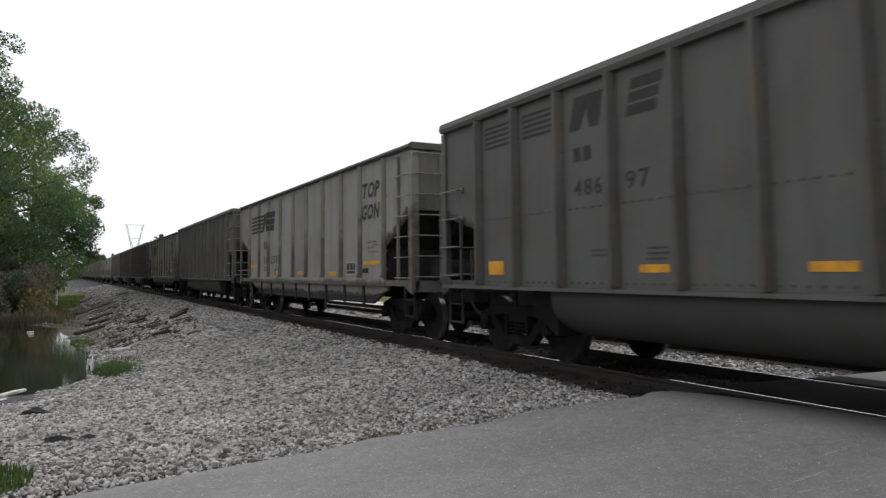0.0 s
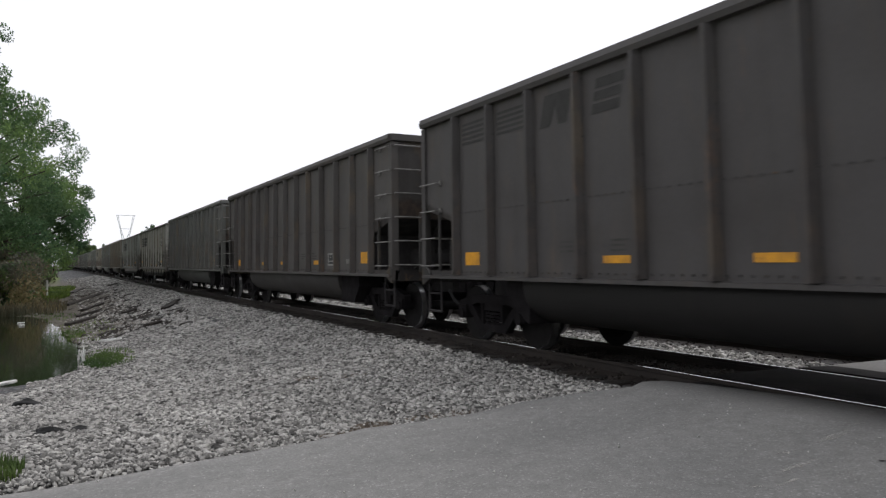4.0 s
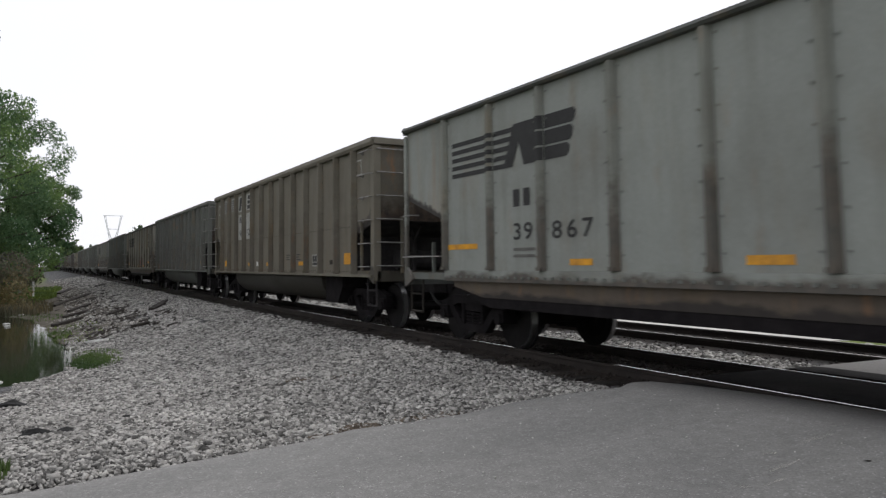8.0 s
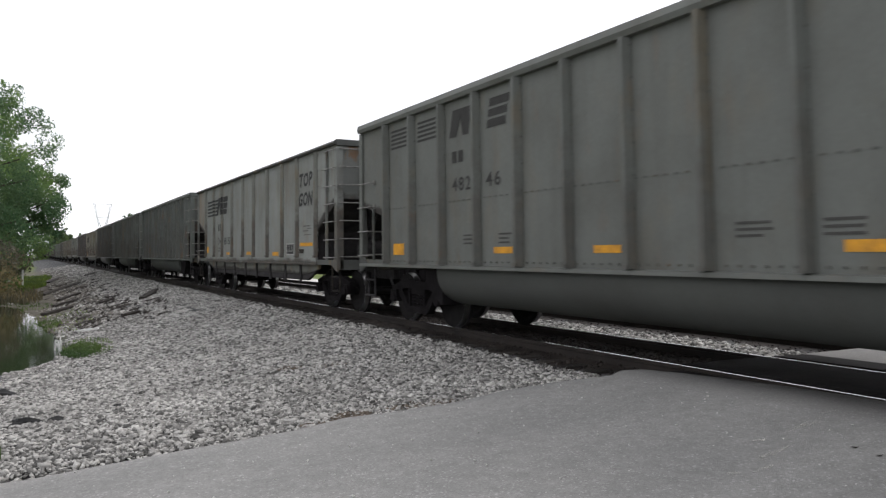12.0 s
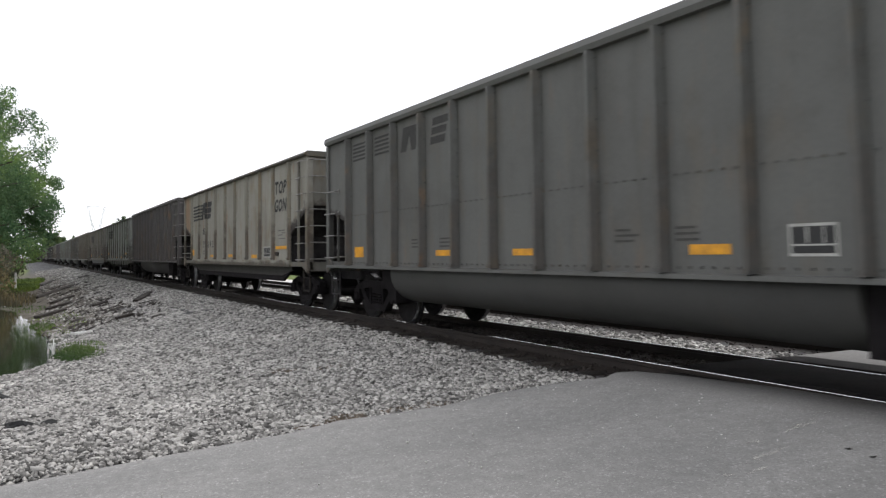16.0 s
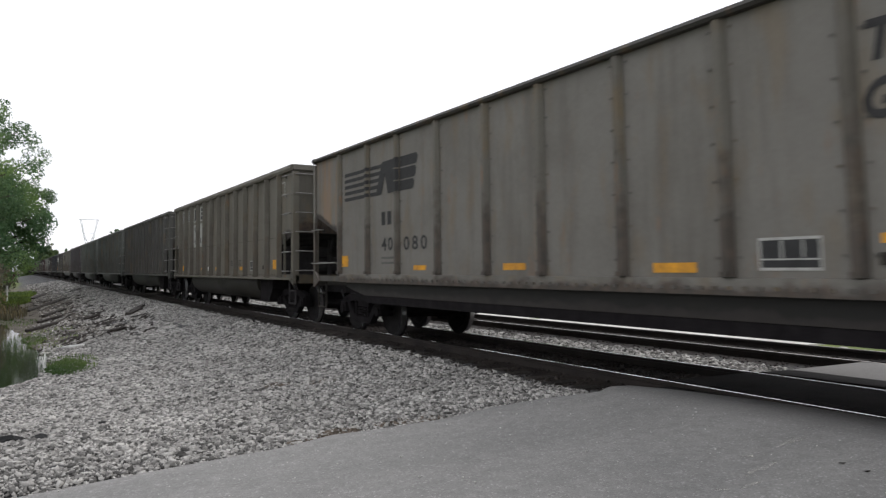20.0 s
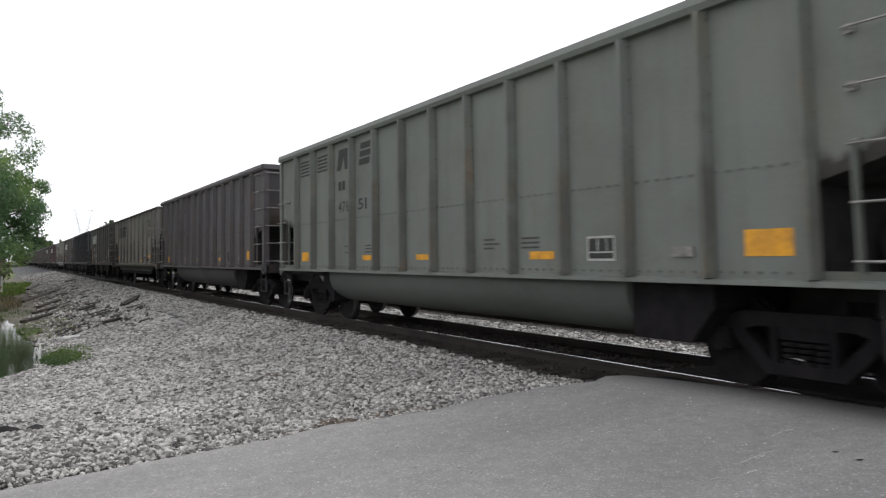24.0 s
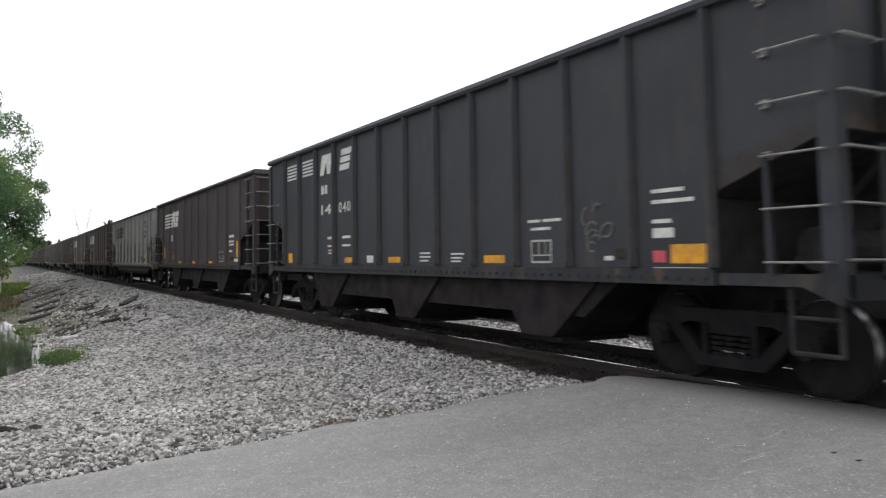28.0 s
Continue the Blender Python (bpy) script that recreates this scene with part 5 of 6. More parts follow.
        for s in (-1, 1):
            bmm = bmesh.new()
            prism(bmm, [(inner1 + 0.1, 1.022), (inner1 + 0.1, 0.94), (inner1 + 1.0, 0.79), (inner0 - 1.0, 0.79), (inner0 - 0.1, 0.94), (inner0 - 0.1, 1.022)], *sorted((s * 1.36, s * 1.42)))
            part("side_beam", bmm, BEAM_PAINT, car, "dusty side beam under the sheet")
            # the beam's dark lower part, built as a separate black strip
            skirt = bmesh.new()
            prism(skirt, [(inner1 + 0.25, 0.90), (inner1 + 0.95, 0.648), (inner0 - 1.15, 0.648), (inner0 - 0.25, 0.90), (inner0 - 1.0, 0.785), (inner1 + 1.0, 0.785)], *sorted((s * 1.34, s * 1.41)))
            part("side_flange", skirt, UNDER, car, "black lower flange of the side beam")
            for u in sp["posts"][1:-1] if s < 0 else ():
                part("hanger", box(bmesh.new(), *sorted((s * 1.412, s * 1.455)), tail - u - 0.05, tail - u + 0.05, 0.60, 1.02), UNDER, car)
        for u in sp["posts"][1:-1] if not simple else ():
            part("crossbearer", box(bmesh.new(), -1.33, 1.33, tail - u - 0.05, tail - u + 0.05, 0.80, 1.0), UNDER, car)
    else:
        for s in (-1, 1):
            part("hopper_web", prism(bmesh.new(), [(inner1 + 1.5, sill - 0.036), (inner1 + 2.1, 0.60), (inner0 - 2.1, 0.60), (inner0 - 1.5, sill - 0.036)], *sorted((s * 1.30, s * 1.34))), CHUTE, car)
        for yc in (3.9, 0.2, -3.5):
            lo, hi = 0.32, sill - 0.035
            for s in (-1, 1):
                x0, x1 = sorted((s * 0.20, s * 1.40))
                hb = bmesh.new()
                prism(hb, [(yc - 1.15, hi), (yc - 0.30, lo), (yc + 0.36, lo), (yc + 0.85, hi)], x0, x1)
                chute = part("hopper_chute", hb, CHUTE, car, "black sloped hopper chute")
                if not simple:
                    part("gate", box(bmesh.new(), x0 + 0.05, x1 - 0.05, yc - 0.42, yc + 0.42, lo - 0.06, lo - 0.003), CAST, chute)
    if not simple:
        # ladders and grab irons
        for s, y, d in ((-1, head, 1), (1, tail, -1), (-1, tail, -1), (1, head, 1)):
            full = (s * d) < 0
            lad = bmesh.new()
            yl = y + d * 0.62
            xo = s * (sx + 0.115)
            step, low = (0.385, 1.20) if sp["ladder"] == "full" else (0.46, 1.25)
            if full:
                box(lad, *sorted((s * (sx + 0.012), s * (sx + 0.06))), yl - 0.022, yl + 0.022, sill + 0.08, top - 0.12 if sp["ladder"] == "full" else 2.2)
                zs = [low + step * i for i in range(7 if sp["ladder"] == "full" else 6)]
            elif kind == "gondola":
                # one bar across the open corner and a short iron above it
                yl = y + d * (sp["posts"][0] - 0.06)
                box(lad, *sorted((s * (sx + 0.006), s * (sx + 0.03))), yl - 0.02, yl + 0.02, 1.36, 1.48)
                zs = [1.42]
            else:
                box(lad, *sorted((s * (sx + 0.012), s * (sx + 0.05))), yl - 0.018, yl + 0.018, sill + 0.08, 2.15)
                zs = [low + step * i for i in range(4)]
            ladder = part("ladder", lad, PAINT, car)
            if kind == "gondola" and not full:
                part("rung", pipe(bmesh.new(), [(s * (sx + 0.03), y + d * 0.03, 2.14), (xo, y + d * 0.03, 2.14), (xo, y + d * 0.42, 2.14), (s * (sx - 0.01), y + d * 0.42, 2.14)], 0.0115, 5), RUNG, ladder)
            for z in zs:
                rb = bmesh.new()
                y0, y1 = sorted((y + d * 0.03, yl))
                pipe(rb, [(s * (sx + 0.03), y0, z), (xo, y0, z), (xo, y1, z), (s * (sx + 0.03), y1, z)], 0.0115, 5)
                if kind != "gondola" and z > 2.1:
                    box(rb, *sorted((s * (sx + 0.004), s * (sx + 0.03))), yl - 0.035, yl + 0.035, z - 0.03, z + 0.05)
                part("rung", rb, RUNG, ladder, "worn bright steel rung")
            for z in zs if full else zs[:2]:
                rb = bmesh.new()
                yo = y - d * 0.10
                x0, x1 = s * (sx - 0.02), s * (sx - 0.55)
                pipe(rb, [(x0, y - d * 0.03, z + 0.02), (x0, yo, z + 0.02), (x1, yo, z + 0.02), (x1, y - d * 0.03, z + 0.02)], 0.014, 5)
                part("rung", rb, RUNG, ladder)
            eb = bmesh.new()
            box(eb, *sorted((s * (sx - 0.58), s * (sx - 0.52))), *sorted((y - d * 0.052, y - d * 0.085)), sill + 0.05, (top - 0.12 if kind == "gondola" else 2.25) if full else 1.7)
            part("ladder_rail", eb, PAINT, ladder)
            stp = bmesh.new()
            y0, y1 = y + d * 0.05, y + d * 0.50
            xs = s * (sx - 0.05)
            pipe(stp, [(xs, y0, sill - 0.03), (xs, y0, 0.48), (xs, y1, 0.48), (xs, y1, sill - 0.03)], 0.022, 6)
            pipe(stp, [(xs, y0, 0.78), (xs, y1, 0.78)], 0.018, 6)
            part("sill_step", stp, UNDER if kind != "gondola" else SILL, car)
            gus = bmesh.new()
            prism(gus, [(y - d * 0.04, sill - 0.16), (y - d * 0.05, sill + 0.10), (y + d * 0.03, sill + 0.19), (y + d * 0.16, sill + 0.10), (y + d * 0.30, sill - 0.02), (y + d * 0.06, sill - 0.13)], *sorted((s * (sx + 0.006), s * (sx + 0.05))))
            part("corner_gusset", gus, POST_PAINT if kind == "gondola" else PAINT, car)
        # hand brake on the head end
        if kind == "gondola":
            part("brake_housing", box(bmesh.new(), 0.30, 0.68, head - 0.26, head - 0.058, 2.82, 3.20), PAINT, car, "pale hand brake housing", bevel=0.03)
            part("brake_rod", rod(bmesh.new(), (0.42, head - 0.15, 2.82), (0.42, head - 0.15, 1.15), 0.02, 6), UNDER, car)
            wx, wz = 0.52, 3.0
        else:
            part("brake_housing", box(bmesh.new(), 0.02, 0.36, head - 0.22, head - 0.058, 1.95, 2.32), UNDER, car, "sooty hand brake housing", bevel=0.03)
            part("grab_iron", pipe(bmesh.new(), [(-0.9, head - 0.06, 2.66), (-0.9, head - 0.12, 2.66), (0.6, head - 0.12, 2.60), (0.6, head - 0.06, 2.60)], 0.013, 5), RUNG, car)
            wx, wz = 0.18, 2.14
        bk = bmesh.new()
        lathe(bk, [(0.21, -0.013), (0.235, 0.0), (0.21, 0.013), (0.185, 0.0), (0.205, -0.01)], 20)
        wheel = part("brake_wheel", bk, UNDER, car)
        wheel.matrix_basis = pose(wx, head - 0.30, wz, 0, 0, 90)
        air = bmesh.new()
        rod(air, (-0.7, head + 0.75, sill + 0.32), (0.25, head + 0.75, sill + 0.32), 0.21, 14)
        box(air, 0.35, 0.85, head + 0.55, head + 0.95, sill + 0.1, sill + 0.5)
        part("air_tank", air, UNDER, car, "black brake air tank")
        rv = bmesh.new()
        for u in sp["posts"]:
            for e in (-1, 1):
                for i in range(7):
                    z = sill + 0.32 + i * 0.36
                    y = tail - u + e * (sp["post_w"] * 0.78 if kind != "gondola" else sp["post_w"] + 0.05)
                    box(rv, -sx - (0.028 if kind != "gondola" else 0.012), -sx - 0.003, y - 0.016, y + 0.016, z - 0.012, z + 0.012)
        if sp["bottom"] != "tub":
            n = int(abs(inner0 - inner1) / 0.17)
            for i in range(n):
                y = inner1 + 0.1 + i * 0.17
                box(rv, -sx - 0.045, -sx - 0.027, y - 0.022, y + 0.022, sill + 0.02, sill + 0.055)
        else:
            n = int(abs(inner0 - inner1) / 0.15)
            for i in range(n):
                y = inner1 + 0.1 + i * 0.15
                if all(abs(tail - u - y) > sp["post_w"] for u in sp["posts"]):
                    box(rv, -sx - 0.012, -sx + 0.004, y - 0.02, y + 0.02, 2.08, 2.10)
                    box(rv, -sx - 0.012, -sx + 0.004, y - 0.014, y + 0.014, sill + 0.06, sill + 0.085)
        tagged(part("rivets", rv, PAINT, car), kind="stuff")
    # the load, heaped low behind the chords
    rng = np.random.default_rng(7)
    ld = bmesh.new()
    ny, nx = 26, 7
    grid = []
    for i in range(ny):
        y = head + 0.1 + (sp["length"] - 0.2) * i / (ny - 1)
        row = []
        for j in range(nx):
            x = (-1 + 2 * j / (nx - 1)) * (sx - 0.035)
            hump = (1 - abs(x / sx) ** 1.5) * math.sin(math.pi * min(1, max(0, (i + 0.2) / (ny - 0.6)))) ** 0.5
            row.append(ld.verts.new((x, y, top - 0.38 + 0.36 * hump + rng.uniform(-0.05, 0.05))))
        grid.append(row)
    for r, q in zip(grid, grid[1:]):
        for j in range(nx - 1):
            ld.faces.new((r[j], q[j], q[j + 1], r[j + 1]))
    part("coal_load", ld, COAL, car, "heaped black coal")
    for y in (6.1, -6.1):
        build_truck(car, y + (tail + head) / 2, meshes)
    return car


def dress_car(car, kind, number, ink, seed, marks=True, tag=None):
    """Markings painted on the near side: emblem as plain blocks, car number, reflectors and stencils."""
    sp = SPECS[kind]
    x, yt = -sp["side"] - 0.006, sp["tail"]
    rng = random.Random(seed)
    ink2 = WHITE if ink == WHITE else FAINT if kind == "gondola" else GHOST

    def post_gap(u0, u1):
        return all(not (u0 - sp["post_w"] < u < u1 + sp["post_w"]) for u in sp["posts"])
    if kind in ("tub", "ribbed_hopper"):
        if marks:
            p = sp["posts"]
            for a, b in ((p[0] + 0.16, p[1] - 0.16), (p[1] + 0.16, p[2] - 0.16)):
                for i in range(5):
                    part("stripe", rect(bmesh.new(), x, yt, a, b, 3.16 + i * 0.075, 3.20 + i * 0.075), ink, car)
            a = p[2] + 0.2
            part("emblem_block", patch(bmesh.new(), x, yt, [(a, 3.08), (a + 0.22, 3.08), (a + 0.36, 3.34), (a + 0.42, 3.08), (a + 0.60, 3.08), (a + 0.70, 3.50), (a + 0.12, 3.50)]), ink, car)
            a = p[3] + 0.24
            for z0, z1, s0, s1 in ((3.08, 3.20, 0.0, 0.50), (3.235, 3.345, 0.04, 0.54), (3.38, 3.50, 0.08, 0.60)):
                part("emblem_bar", rect(bmesh.new(), x, yt, a + s0, a + s1, z0, z1, 0.02), ink, car)
        if number:
            a = sp["posts"][2] + 0.28
            part("number", write_text(bmesh.new(), number[0], a, 2.24, 0.21, x, yt, 0.56, bold=0.012), ink, car, "painted car number")
            if number[1]:
                part("number", write_text(bmesh.new(), number[1], sp["posts"][3] + 0.2, 2.24, 0.21, x, yt, 0.20 * len(number[1]), bold=0.012), ink, car, "painted car number")
            for i, w in enumerate((0.15, 0.15)):
                part("mark_block", rect(bmesh.new(), x, yt, a + i * 0.20, a + i * 0.20 + w, 2.68, 2.86), ink, car)
        bars = bmesh.new()
        for u in (4.0, 5.0, 9.1, 10.0) if kind == "tub" else (3.95,):
            for i in range(3):
                w = rng.uniform(0.25, 0.45)
                if post_gap(u, u + w):
                    rect(bars, x, yt, u, u + w, 1.42 + i * 0.06, 1.445 + i * 0.06)
        tagged(part("stencil", bars, ink2, car), kind="stuff")
        refl = [(1.46, 1.90, 1.26, 1.46), (4.86, 5.34, 1.28, 1.37), (7.05, 7.52, 1.28, 1.37), (10.18, 10.69, 1.28, 1.38), (13.48, 13.98, 1.30, 1.54)]
        frame_at = (11.31, 11.77, 1.26, 1.54)
    else:
        p = sp["posts"]
        w, pd = sp["post_w"] + 0.012, sp["post_d"]
        for i in range(5):
            z = 2.64 + i * 0.122
            st = rect(bmesh.new(), x, yt, 1.70, p[1] - w, z, z + 0.068)
            over_post(st, sp, p[1], z, z + 0.068)
            rect(st, x, yt, p[1] + w, 3.28 + 0.08 * i, z, z + 0.068)
            part("stripe", st, ink, car)
        end = p[2] - w
        part("emblem_block", patch(bmesh.new(), x - 0.003, yt, [(3.22, 2.64), (3.46, 2.64), (3.62, 2.98), (3.74, 2.64), (end, 2.64), (end, 3.23), (3.50, 3.23)]), ink, car)
        a = p[2] + w
        for z0, z1, s0, s1 in ((2.64, 2.81, 0.0, 0.52), (2.835, 3.025, 0.0, 0.60), (3.05, 3.23, 0.0, 0.66)):
            c = 0.05
            eb = patch(bmesh.new(), x, yt, [(a + s0, z0), (a + s1 - c, z0), (a + s1, z0 + c), (a + s1 + 0.02, z1 - c), (a + s1 + 0.02 - c, z1), (a + s0, z1)])
            over_post(eb, sp, p[2], z0, z1)
            part("emblem_bar", eb, ink, car)
        u0 = 3.46 if kind == "gondola" else 3.06
        for i in range(2):
            part("mark_block", rect(bmesh.new(), x, yt, u0 + i * 0.25, u0 + i * 0.25 + 0.16, 2.08, 2.32), ink, car)
        if number:
            part("number", write_text(bmesh.new(), number[0], u0, 1.62, 0.235, x, yt, 0.23 * len(number[0]), bold=0.012), ink, car, "painted car number")
            part("number", write_text(bmesh.new(), number[1], p[2] + 0.22, 1.61, 0.235, x, yt, 0.28 * len(number[1]), gap=0.3, bold=0.012), ink, car, "painted car number")
        bars = bmesh.new()
        for i in range(2):
            rect(bars, x, yt, 3.45, 3.98, 1.38 + i * 0.09, 1.42 + i * 0.09)
        for u0, u1, z0, z1 in ((12.86, 13.10, 1.93, 1.965), (13.16, 13.40, 1.93, 1.965), (12.86, 13.24, 1.82, 1.845), (13.16, 13.44, 1.87, 1.895), (12.90, 13.44, 1.73, 1.75)) if kind == "gondola" else (
                (12.42, 12.98, 1.98, 2.05), (12.42, 12.70, 1.83, 1.89), (12.74, 12.98, 1.83, 1.89), (12.42, 12.98, 1.74, 1.79), (12.42, 12.80, 1.55, 1.60), (13.04, 13.50, 1.255, 1.345)):
            rect(bars, x, yt, u0, u1, z0, z1)
        tagged(part("stencil", bars, ink2, car), kind="stuff")
        if kind == "gondola":
            tb = bmesh.new()
            write_text(tb, "TOP", 12.53, 2.89, 0.33, x, yt, 0.98, 0.14, 0.22, 0.035)
            write_text(tb, "GON", 12.51, 2.43, 0.33, x, yt, 1.0, 0.14, 0.22, 0.035)
            part("lettering", tb, ink, car, "slanted black lettering")
            refl = [(1.52, 2.46, 1.52, 1.60), (4.72, 5.16, 1.27, 1.35), (7.4, 7.92, 1.27, 1.36), (10.2, 10.78, 1.24, 1.34), (12.62, 13.55, 1.47, 1.55)]
            if seed in (11, 13, 17, 20, 26):
                refl[0] = (1.52, 1.86, 1.34, 1.56)
            frame_at = (11.50, 12.12, 1.26, 1.55)
        else:
            refl = [(1.60, 1.76, 1.40, 1.84), (4.65, 5.15, 1.20, 1.28), (7.15, 7.65, 1.20, 1.28), (9.75, 10.25, 1.20, 1.28), (13.27, 13.50, 1.38, 1.86)]
            frame_at = (11.18, 11.74, 1.26, 1.57)
    if kind == "ribbed_hopper":
        refl = [(1.38, 1.66, 1.23, 1.45), (4.84, 5.26, 1.24, 1.34), (6.84, 7.30, 1.24, 1.34), (9.93, 10.44, 1.24, 1.345), (13.40, 13.90, 1.24, 1.43)]
        frame_at = (11.04, 11.46, 1.24, 1.53)
    for u0, u1, z0, z1 in refl:
        part("reflector", rect(bmesh.new(), x, yt, u0, u1, z0, z1), ORANGE, car, "orange reflective strip")
    u0, u1, z0, z1 = frame_at
    fr = bmesh.new()
    for r in ((u0, u1, z0, z0 + 0.025), (u0, u1, z1 - 0.025, z1), (u0, u0 + 0.025, z0 + 0.025, z1 - 0.025), (u1 - 0.025, u1, z0 + 0.025, z1 - 0.025), (u0 + 0.03, u1 - 0.03, z0 + 0.09, z0 + 0.105), (u0 + 0.36 * (u1 - u0), u0 + 0.40 * (u1 - u0), z0 + 0.11, z1 - 0.03), (u0 + 0.70 * (u1 - u0), u0 + 0.73 * (u1 - u0), z0 + 0.11, z1 - 0.03)):
        rect(fr, x, yt, *r)
    worn_off = kind == "tub" and seed in (0, 2, 6, 10, 12, 14, 25)
    fr_ob = part("stencil_frame", fr, FADED if worn_off else PANEL_WHITE, car, "worn dark service stencil" if worn_off else "white-framed service stencil")
    inner = bmesh.new()
    rect(inner, x + 0.001, yt, u0 + 0.025, u1 - 0.025, z0 + 0.025, z1 - 0.025)
    part("stencil_field", inner, BLACK, fr_ob)
    plate = bmesh.new()
    box(plate, x - 0.02, x + 0.004, yt - 12.75 - 0.14, yt - 12.75 + 0.14, 1.30, 1.40)
    part("card_holder", plate, RUNG if kind == "tub" and tag is None else SILL, car)
    if tag == "white":
        p = sp["posts"]
        fresh = "fresh white panel behind the number"
        for a, b in ((p[0] + 0.12, p[1] - 0.12), (p[1] + 0.12, p[2] - 0.12)):
            part("number_panel", rect(bmesh.new(), x + 0.002, yt, a, b, 3.13, 3.56), PANEL_WHITE, car, fresh)
        for i in (2, 3):
            part("number_panel", rect(bmesh.new(), x + 0.002, yt, p[i] + 0.12, p[i + 1] - 0.12, 3.04, 3.55), PANEL_WHITE, car, fresh)
            part("number_panel", rect(bmesh.new(), x + 0.002, yt, p[i] + 0.12, p[i + 1] - 0.12, 2.12, 2.95), PANEL_WHITE, car, fresh)
        for e in (0.40, 13.95):
            pn = bmesh.new()
            for r in ((0, 0.55, 3.12, 3.15), (0, 0.55, 3.42, 3.45), (0, 0.03, 3.15, 3.42), (0.52, 0.55, 3.15, 3.42)):
                rect(pn, x, yt, e + r[0], e + r[1], r[2], r[3])
            part("stencil_frame", pn, PANEL_WHITE, car, "white stencilled outline")
        part("placard", rect(bmesh.new(), x, yt, 5.93, 6.20, 1.27, 1.40), LITTER, car, "small white placard")
        part("tag_dot", rect(bmesh.new(), x, yt, 1.95, 2.08, 1.46, 1.56), PINK, car)
    if tag == "scrawl":
        part("tag_square", rect(bmesh.new(), x, yt, 13.16, 13.33, 1.25, 1.37), PINK, car, "small pink tag")
        tx = bmesh.new()
        for u0, u1, z0, z1 in ((13.16, 13.60, 1.96, 2.00), (13.16, 13.72, 1.85, 1.89), (13.16, 13.42, 1.65, 1.69), (13.16, 13.45, 1.50, 1.60), (13.16, 13.86, 1.175, 1.20),
                               (10.98, 11.24, 1.75, 1.785), (11.30, 11.66, 1.75, 1.785), (11.05, 11.45, 1.65, 1.685), (12.42, 12.56, 1.27, 1.32),
                               (8.02, 8.36, 1.38, 1.405), (8.02, 8.38, 1.32, 1.345), (8.02, 8.30, 1.26, 1.285), (9.02, 9.40, 1.36, 1.385), (9.02, 9.34, 1.30, 1.325), (9.02, 9.30, 1.25, 1.275),
                               (3.92, 4.22, 1.72, 1.77), (3.92, 4.22, 1.56, 1.60), (4.72, 5.14, 1.72, 1.77), (4.72, 5.14, 1.56, 1.60)):
            rect(tx, x, yt, u0, u1, z0, z1)
        part("placard", rect(bmesh.new(), x, yt, 5.92, 6.20, 1.24, 1.37), WHITE, car, "small white placard")
        tagged(part("stencil", tx, WHITE, car), kind="stuff")
    if tag in ("red", "black", "scrawl"):
        gr = bmesh.new()
        mat = {"red": SPRAY_RED, "black": BLACK, "scrawl": FAINT}[tag]
        if tag == "red":
            strokes = [([(8.48, 1.54), (8.62, 1.57), (8.73, 1.64), (8.71, 1.47)], 0.055), ([(8.52, 1.41), (8.61, 1.30), (8.71, 1.25)], 0.05), ([(8.55, 1.17), (8.71, 1.22)], 0.05),
                       ([(8.64, 1.69), (8.70, 1.85), (8.76, 1.91)], 0.02), ([(8.90, 1.65), (8.92, 1.53), (8.94, 1.39)], 0.05), ([(8.87, 1.36), (9.08, 1.38), (9.16, 1.32), (8.96, 1.30)], 0.016),
                       ([(8.96, 1.24), (9.00, 1.15)], 0.07), ([(9.07, 1.82), (9.25, 1.86), (9.34, 1.96), (9.40, 1.98)], 0.022), ([(9.31, 1.92), (9.30, 1.75), (9.29, 1.59)], 0.05),
                       ([(9.20, 1.55), (9.43, 1.58)], 0.06), ([(9.37, 1.38), (9.52, 1.43), (9.68, 1.48)], 0.065), ([(9.60, 1.76), (9.62, 1.60)], 0.05), ([(9.38, 1.34), (9.49, 1.27), (9.67, 1.21)], 0.016),
                       ([(9.86, 1.68), (10.10, 1.66)], 0.03), ([(9.86, 1.48), (10.02, 1.40), (10.16, 1.28)], 0.05), ([(10.10, 1.60), (10.16, 1.45)], 0.04)]
        elif tag == "black":
            strokes = [([(4.98 + 0.13 * math.sin(j * 0.8), 1.56 - 0.035 * j) for j in range(14)], 0.022)]
        else:
            strokes = []
            for k in range(9):
                cu, cz, size, turn = rng.uniform(12.15, 12.50), rng.uniform(1.40, 1.88), rng.uniform(0.05, 0.14), rng.uniform(0, 6.28)
                strokes.append(([(cu + size * math.cos(turn + j * 0.5) * 0.9, cz + size * math.sin(turn + j * 0.5)) for j in range(6)], 0.012))
        layer = 0
        for pts, half in strokes:
            for (a, b), (c, e) in zip(pts, pts[1:]):
                layer += 1
                ln = math.hypot(c - a, e - b) or 1
                ex, ez = (c - a) / ln * half * 0.4, (e - b) / ln * half * 0.4
                ox, oz = -(e - b) / ln * half, (c - a) / ln * half
                if post_gap(min(a, c) - 0.02, max(a, c) + 0.02):
                    patch(gr, x - 0.0004 * layer, yt, [(a + ox - ex, b + oz - ez), (a - ox - ex, b - oz - ez), (c - ox + ex, e - oz + ez), (c + ox + ex, e + oz + ez)])
        tagged(part("graffiti", gr, mat, car, "scrawled spray paint"), kind="stuff")
    return car


LIGHT, WARM = (0.31, 0.302, 0.275), (0.215, 0.207, 0.180)
DARK, GREEN, BROWN, SOOT = (0.089, 0.089, 0.085), (0.122, 0.128, 0.118), (0.138, 0.127, 0.101), (0.060, 0.056, 0.055)
